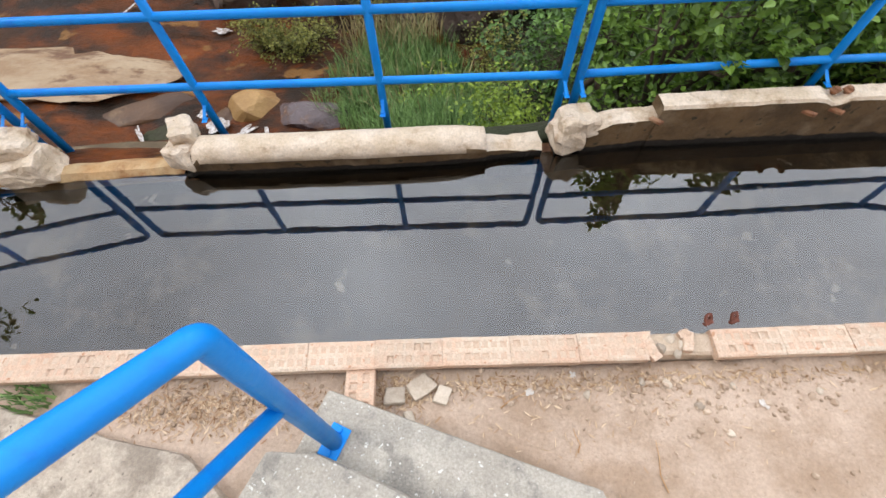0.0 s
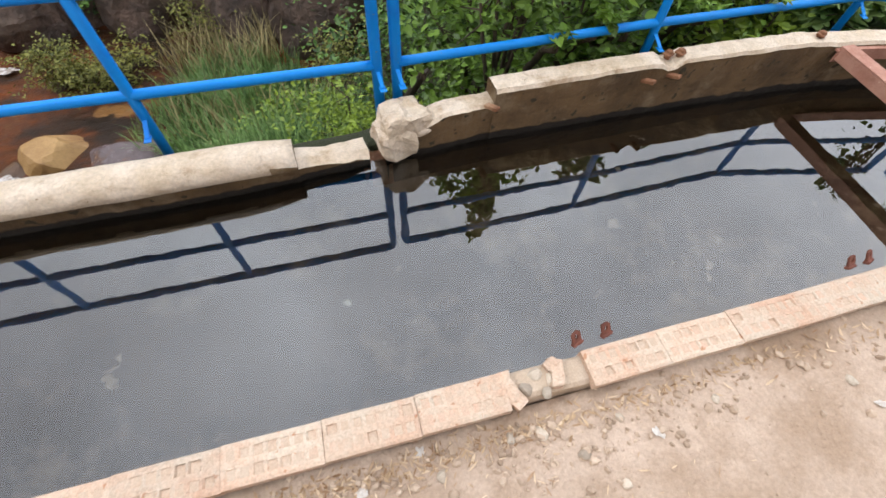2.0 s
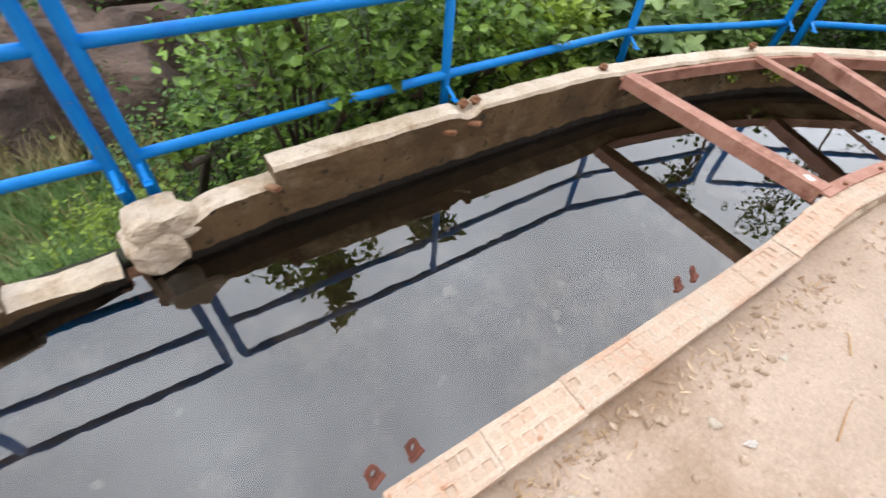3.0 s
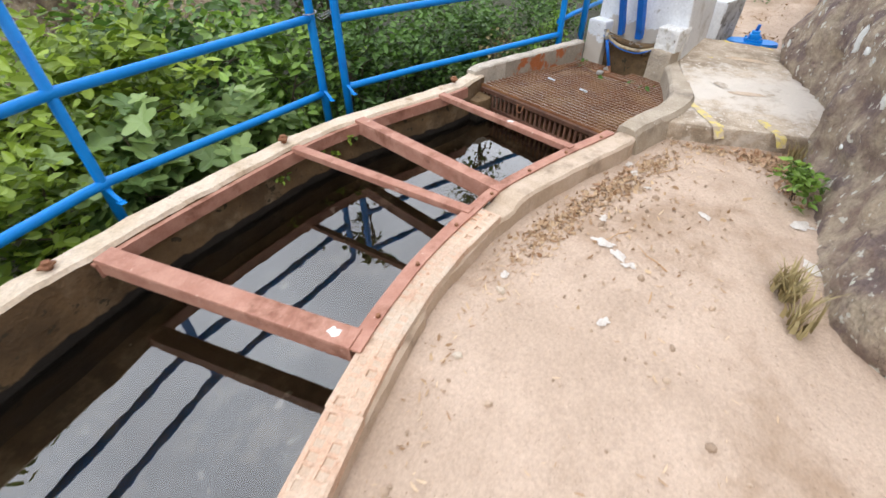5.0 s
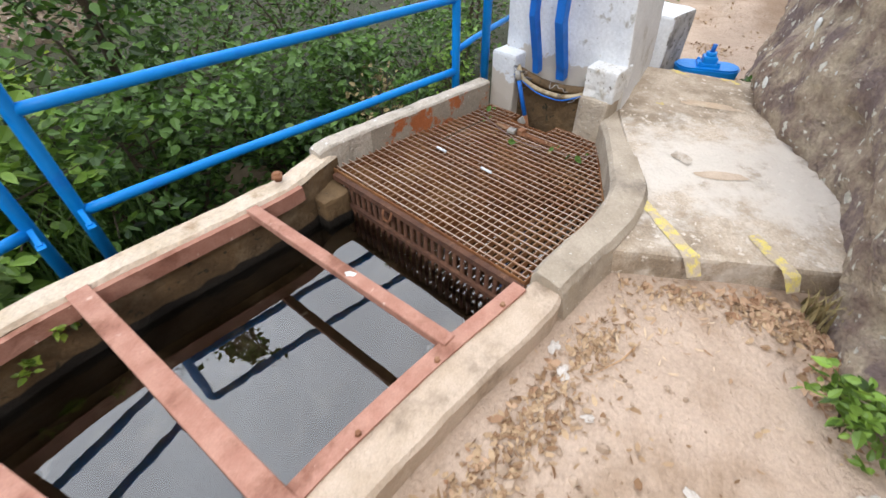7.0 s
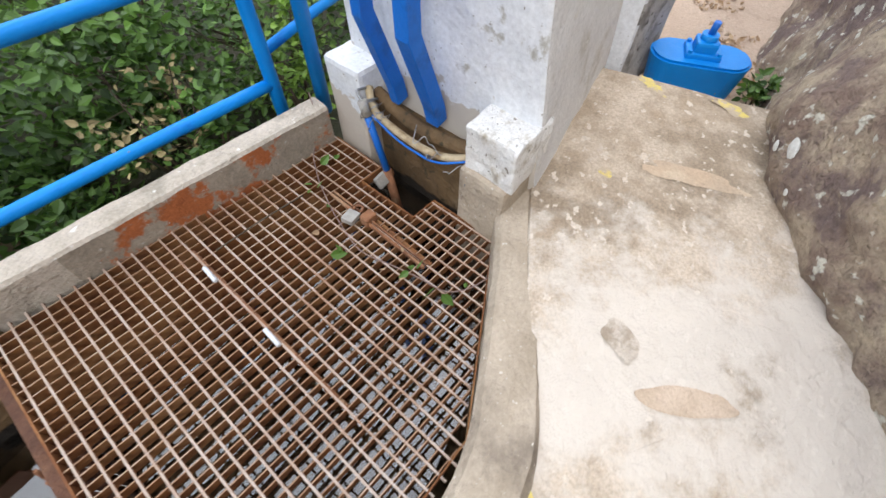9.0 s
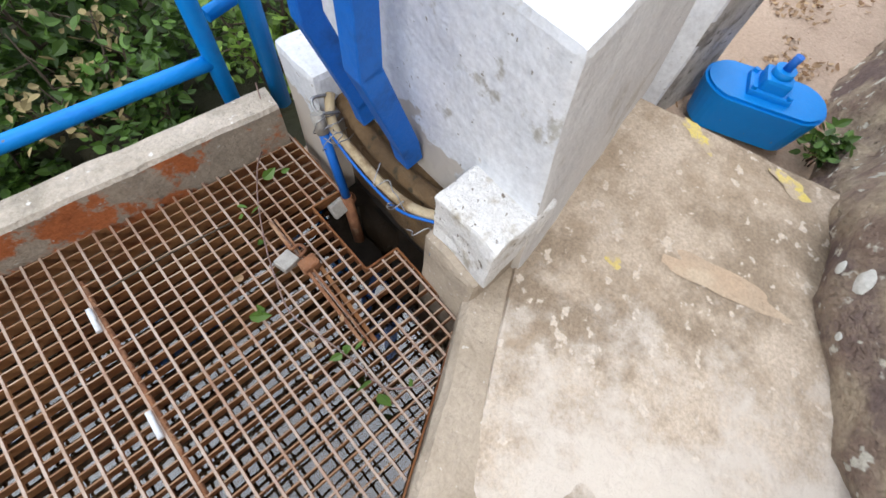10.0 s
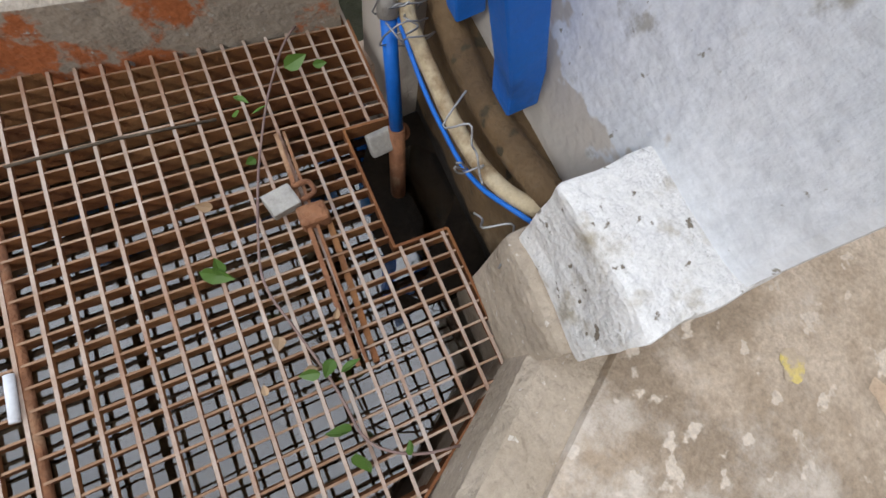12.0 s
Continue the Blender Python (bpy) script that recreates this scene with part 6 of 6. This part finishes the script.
M_LITTER = leafy("dry_litter", (0.20, 0.10, 0.045), (0.58, 0.42, 0.26), 0.9, 0.05)
M_CHIPS = leafy("wood_chip", (0.28, 0.15, 0.075), (0.70, 0.54, 0.37), 0.9, 0.02)
M_TAN = leafy("tan_dead_leaf", (0.26, 0.125, 0.06), (0.62, 0.43, 0.28), 0.85, 0.1)
flake_field("dead_leaves", [(6.20, -1.52, 0.09, 0.20, 0, 110), (6.05, -1.68, 0.22, 0.07, 0, 80), (5.85, -1.60, 0.10, 0.08, 0, 25), (6.22, -1.15, 0.05, 0.20, 0, 14), (5.6, -0.66, 0.5, 0.05, -0.5, 50), (8.85, -2.05, 0.35, 0.15, 0, 60)], 35, M_TAN, 0.046, "tan dead leaves heaped at the ramp foot", "leaf litter", 0.6)
M_PEBBLE = leafy("path_pebble", (0.26, 0.18, 0.12), (0.56, 0.43, 0.32), 0.95, 0.0)
flake_field("leaf_litter", [(5.05, -0.42, 0.35, 0.10, -0.5, 260), (5.5, -0.66, 0.40, 0.10, -0.55, 420), (5.9, -0.90, 0.22, 0.08, -0.5, 150), (6.2, -1.25, 0.08, 0.36, 0.0, 130), (6.14, -1.58, 0.11, 0.18, 0.0, 220), (5.9, -1.65, 0.3, 0.08, 0.0, 130), (8.9, -1.9, 0.5, 0.25, 0, 160), (9.4, -2.0, 0.9, 0.5, 0, 900), (10.2, -1.9, 1.0, 0.7, 0, 700), (5.3, -0.9, 0.8, 0.4, -0.5, 120)], 31, M_LITTER, 0.034, "brown dry leaf litter along the rim and ramp foot", "leaf litter", 0.5)
flake_field("wood_chips", [(-0.75, -0.27, 0.55, 0.12, 0, 800), (0.10, -0.22, 0.16, 0.07, 0, 360), (0.6, -0.20, 0.9, 0.06, 0.02, 260), (1.6, -0.17, 1.0, 0.05, 0.02, 150), (0.9, -0.35, 1.3, 0.22, 0, 180), (4.7, -0.33, 0.5, 0.10, -0.35, 140), (3.2, -0.2, 1.2, 0.07, 0, 90), (4.2, -0.9, 1.6, 0.6, 0, 90), (6.05, -1.2, 0.25, 0.35, 0, 60), (5.9, -0.95, 0.3, 0.15, -0.5, 70)], 32, M_CHIPS, 0.036, "straw and wood chips scattered on the dirt", "wood chips", 0.3, 0.4)

flake_field("bark_chips", [(-0.75, -0.27, 0.55, 0.11, 0, 420), (0.10, -0.21, 0.18, 0.06, 0, 170), (0.75, -0.19, 0.9, 0.05, 0.02, 260), (1.9, -0.17, 1.1, 0.05, 0.02, 170), (5.0, -0.40, 0.5, 0.10, -0.5, 160), (3.4, -0.16, 0.9, 0.06, 0, 70)], 36, M_LITTER, 0.028, "brown bark flakes along the rim's foot", "bark chips", 0.4, 0.7)


def pebble_field(name, areas, seed, material, size, label):
    rnd = random.Random(seed)
    verts, faces = [], []
    ico = bmesh.new()
    bmesh.ops.create_icosphere(ico, subdivisions=1, radius=1.0)
    iv, jf = [v.co.copy() for v in ico.verts], [[v.index for v in f.verts] for f in ico.faces]
    ico.free()
    for x, y, sx, sy, turn, count in areas:
        for _ in range(count):
            a, b = rnd.gauss(0, 0.5) * sx, rnd.gauss(0, 0.5) * sy
            px, py = x + a * math.cos(turn) - b * math.sin(turn), y + a * math.sin(turn) + b * math.cos(turn)
            z = ground_height(px, py)
            if z < 0.3:
                continue
            s = size * rnd.choice((0.35, 0.5, 0.6, 0.8, 1.2))
            m = Matrix.Translation((px, py, z + s * 0.15)) @ Euler((rnd.random() * 6, rnd.random() * 6, rnd.random() * 6)).to_matrix().to_4x4() @ Matrix.Diagonal((s, s * rnd.uniform(0.6, 1), s * rnd.uniform(0.4, 0.8), 1))
            base = len(verts)
            verts += [m @ (v * rnd.uniform(0.8, 1.15)) for v in iv]
            faces += [[base + k for k in f] for f in jf]
    return tagged(piece(name, verts, faces, material), label, "pebbles", kind="stuff")


pebble_field("pebbles", [(0.9, -0.22, 1.1, 0.07, 0, 130), (1.5, -0.28, 0.5, 0.12, 0, 90), (2.6, -0.22, 1.2, 0.09, 0, 110), (-0.7, -0.25, 0.5, 0.1, 0, 80), (1.8, -0.6, 2.2, 0.4, 0, 70), (4.6, -0.9, 2.0, 0.5, 0, 80), (5.4, -0.75, 0.5, 0.15, -0.5, 70), (8.9, -2.0, 0.7, 0.4, 0, 80)], 33, M_PEBBLE, 0.018, "small pebbles and clods on the dirt path")


def stone(x, y, size, seed, material, label, flat=0.5, group="loose stones"):
    ob = boulder(x, y, ground_height(x, y) + size * flat * 0.35, size, material, label, seed, flat, 2)
    ob.name = "stone"
    ob["category"], ob["group"] = "stone", group
    return ob


for i, (x, y, s) in enumerate([(0.085, -0.235, 0.050), (0.205, -0.195, 0.060), (0.30, -0.235, 0.042), (0.15, -0.33, 0.03)]):
    bm = rough_box((s * 1.9, s * 1.5, 0.03), Matrix.Translation((x, y, ground_height(x, y) + 0.018)) @ pose(0, 0, 0, 8 * (i - 1), 6, 35 * i), 0.008, 3, 0.008, 16.0, i)
    tagged(part("stone", bm, M_STONE), "flat broken tile lying beside the brick rim", "stone", "loose stones")
for i, (x, y, s) in enumerate([(0.96, -0.24, 0.022), (1.33, -0.20, 0.028), (1.45, -0.30, 0.025), (1.22, -0.19, 0.022), (1.62, -0.22, 0.02), (1.55, -0.42, 0.022), (2.0, -0.25, 0.02), (2.55, -0.32, 0.025), (3.0, -0.3, 0.02), (4.5, -0.28, 0.025), (4.1, -0.22, 0.022)]):
    stone(x, y, s, 20.0 + i, M_STONE, "small rounded stone on the dirt path")
for i, (x, y, rx, ry) in enumerate([(0.696, -0.226, 0.022, 0.014), (0.907, -0.152, 0.018, 0.014), (1.73, -0.30, 0.025, 0.014), (5.192, -0.645, 0.030, 0.022), (4.99, -0.67, 0.05, 0.028), (4.92, -0.74, 0.028, 0.045), (4.86, -0.80, 0.02, 0.03), (4.60, -0.27, 0.022, 0.02), (4.47, -0.72, 0.03, 0.02), (3.55, -0.42, 0.03, 0.012), (5.75, -0.78, 0.02, 0.03), (5.85, -0.74, 0.03, 0.018), (5.42, -1.15, 0.04, 0.02), (5.6, -0.86, 0.02, 0.014), (2.6, -0.42, 0.02, 0.012), (5.15, -1.60, 0.05, 0.04), (5.5, -1.62, 0.06, 0.04)]):
    blot("white_scrap", x, y, ground_height(x, y) + 0.006, rx, ry, i * 1.1, M_SCRAP, "small white scrap trodden into the dirt", "scrap", i + 1, "white scraps", 0.008, 0.7)
rnd = random.Random(77)
for i in range(16):
    x, y = rnd.uniform(0.4, 6.0), rnd.uniform(-1.3, -0.25)
    if y > interp(RIM_OUT, x) - 0.06:
        y -= 0.5
    a, L = rnd.uniform(0, 3.14), rnd.uniform(0.07, 0.22)
    z = ground_height(x, y) + 0.005
    pts = [(x + math.cos(a) * L * t + 0.01 * math.sin(7 * t + i), y + math.sin(a) * L * t, ground_height(x + math.cos(a) * L * t, y + math.sin(a) * L * t) + 0.006) for t in (0, 0.33, 0.66, 1)]
    tagged(part("twig", tube(bmesh.new(), pts, [0.003, 0.0025, 0.002, 0.001], 5), M_CHIP), "thin dry twig lying on the dirt path", "twig", "dry twigs")

# rubble where a brick is missing, and the broken ends beside it
for i, (x, y, sx, sy, r) in enumerate([(1.235, -0.045, 0.07, 0.115, 8), (1.265, -0.09, 0.05, 0.06, 30), (1.432, -0.035, 0.05, 0.10, -14), (1.42, 0.0, 0.06, 0.035, 20)]):
    bm = rough_box((sx, sy, 0.045), Matrix.Translation((x, y, Z_RIM - 0.024)) @ pose(0, 0, 0, 3, -4, r), 0.008, 3, 0.010, 18.0, i + 30)
    part("broken_brick", bm, M_BRICK, near_rim, "broken brick end")
for i, (dx, dy, s) in enumerate([(0, -0.02, 0.03), (0.05, -0.05, 0.026), (-0.05, -0.06, 0.028), (0.07, -0.01, 0.022), (0.02, -0.09, 0.024)]):
    ob = boulder(1.355 + dx, 0.0 + dy, Z_RIM - 0.028, s, M_STONE, "small stone bedded in the broken mortar", 41.0 + i, 0.6, 2)
    ob.name, ob["category"], ob["group"] = "stone", "stone", "loose stones"

M_VINE = mat("vine_stem", (0.20, 0.13, 0.12), (0.26, 0.18, 0.15), 30, 0.8, 0.2, 90)
# creeper across the grating
creeper = thing("creeper", "thin creeper with small green leaves trailing over the grating", "plant")
C_PTS = [(7.86, -0.10, 0.63), (7.82, -0.13, 0.55)] + [G(u, w, gz(u) + 0.018) for u, w in CREEP]
part("stem", tube(bmesh.new(), bent(C_PTS, 0.05, 4), 0.0024, 6), M_VINE, creeper)
rnd = random.Random(5)
for p in CREEP_LEAVES:
    v, f = leaf_mass([G(*p, gz(p[0]) + 0.028 + rnd.uniform(0, 0.012))], 0.046, rnd)
    part_ob = piece("leaf", v, f, M_LEAF, creeper)
tagged(part("cable", tube(bmesh.new(), [(*p, 0.478) for p in CABLE], 0.003, 6), M_BARK), "thin dark cable lying across the grating", "cable")
for i in range(5):
    x, y = G(rnd.uniform(0.9, 1.2), rnd.uniform(0.3, 0.75), 0).xy
    v, f = leaf_mass([Vector((x, y, 0.447))], 0.03, rnd)
    tagged(piece("fallen_leaf", v, f, M_LITTER), "dry brown leaf fallen on the grating", "leaf", "fallen leaves")
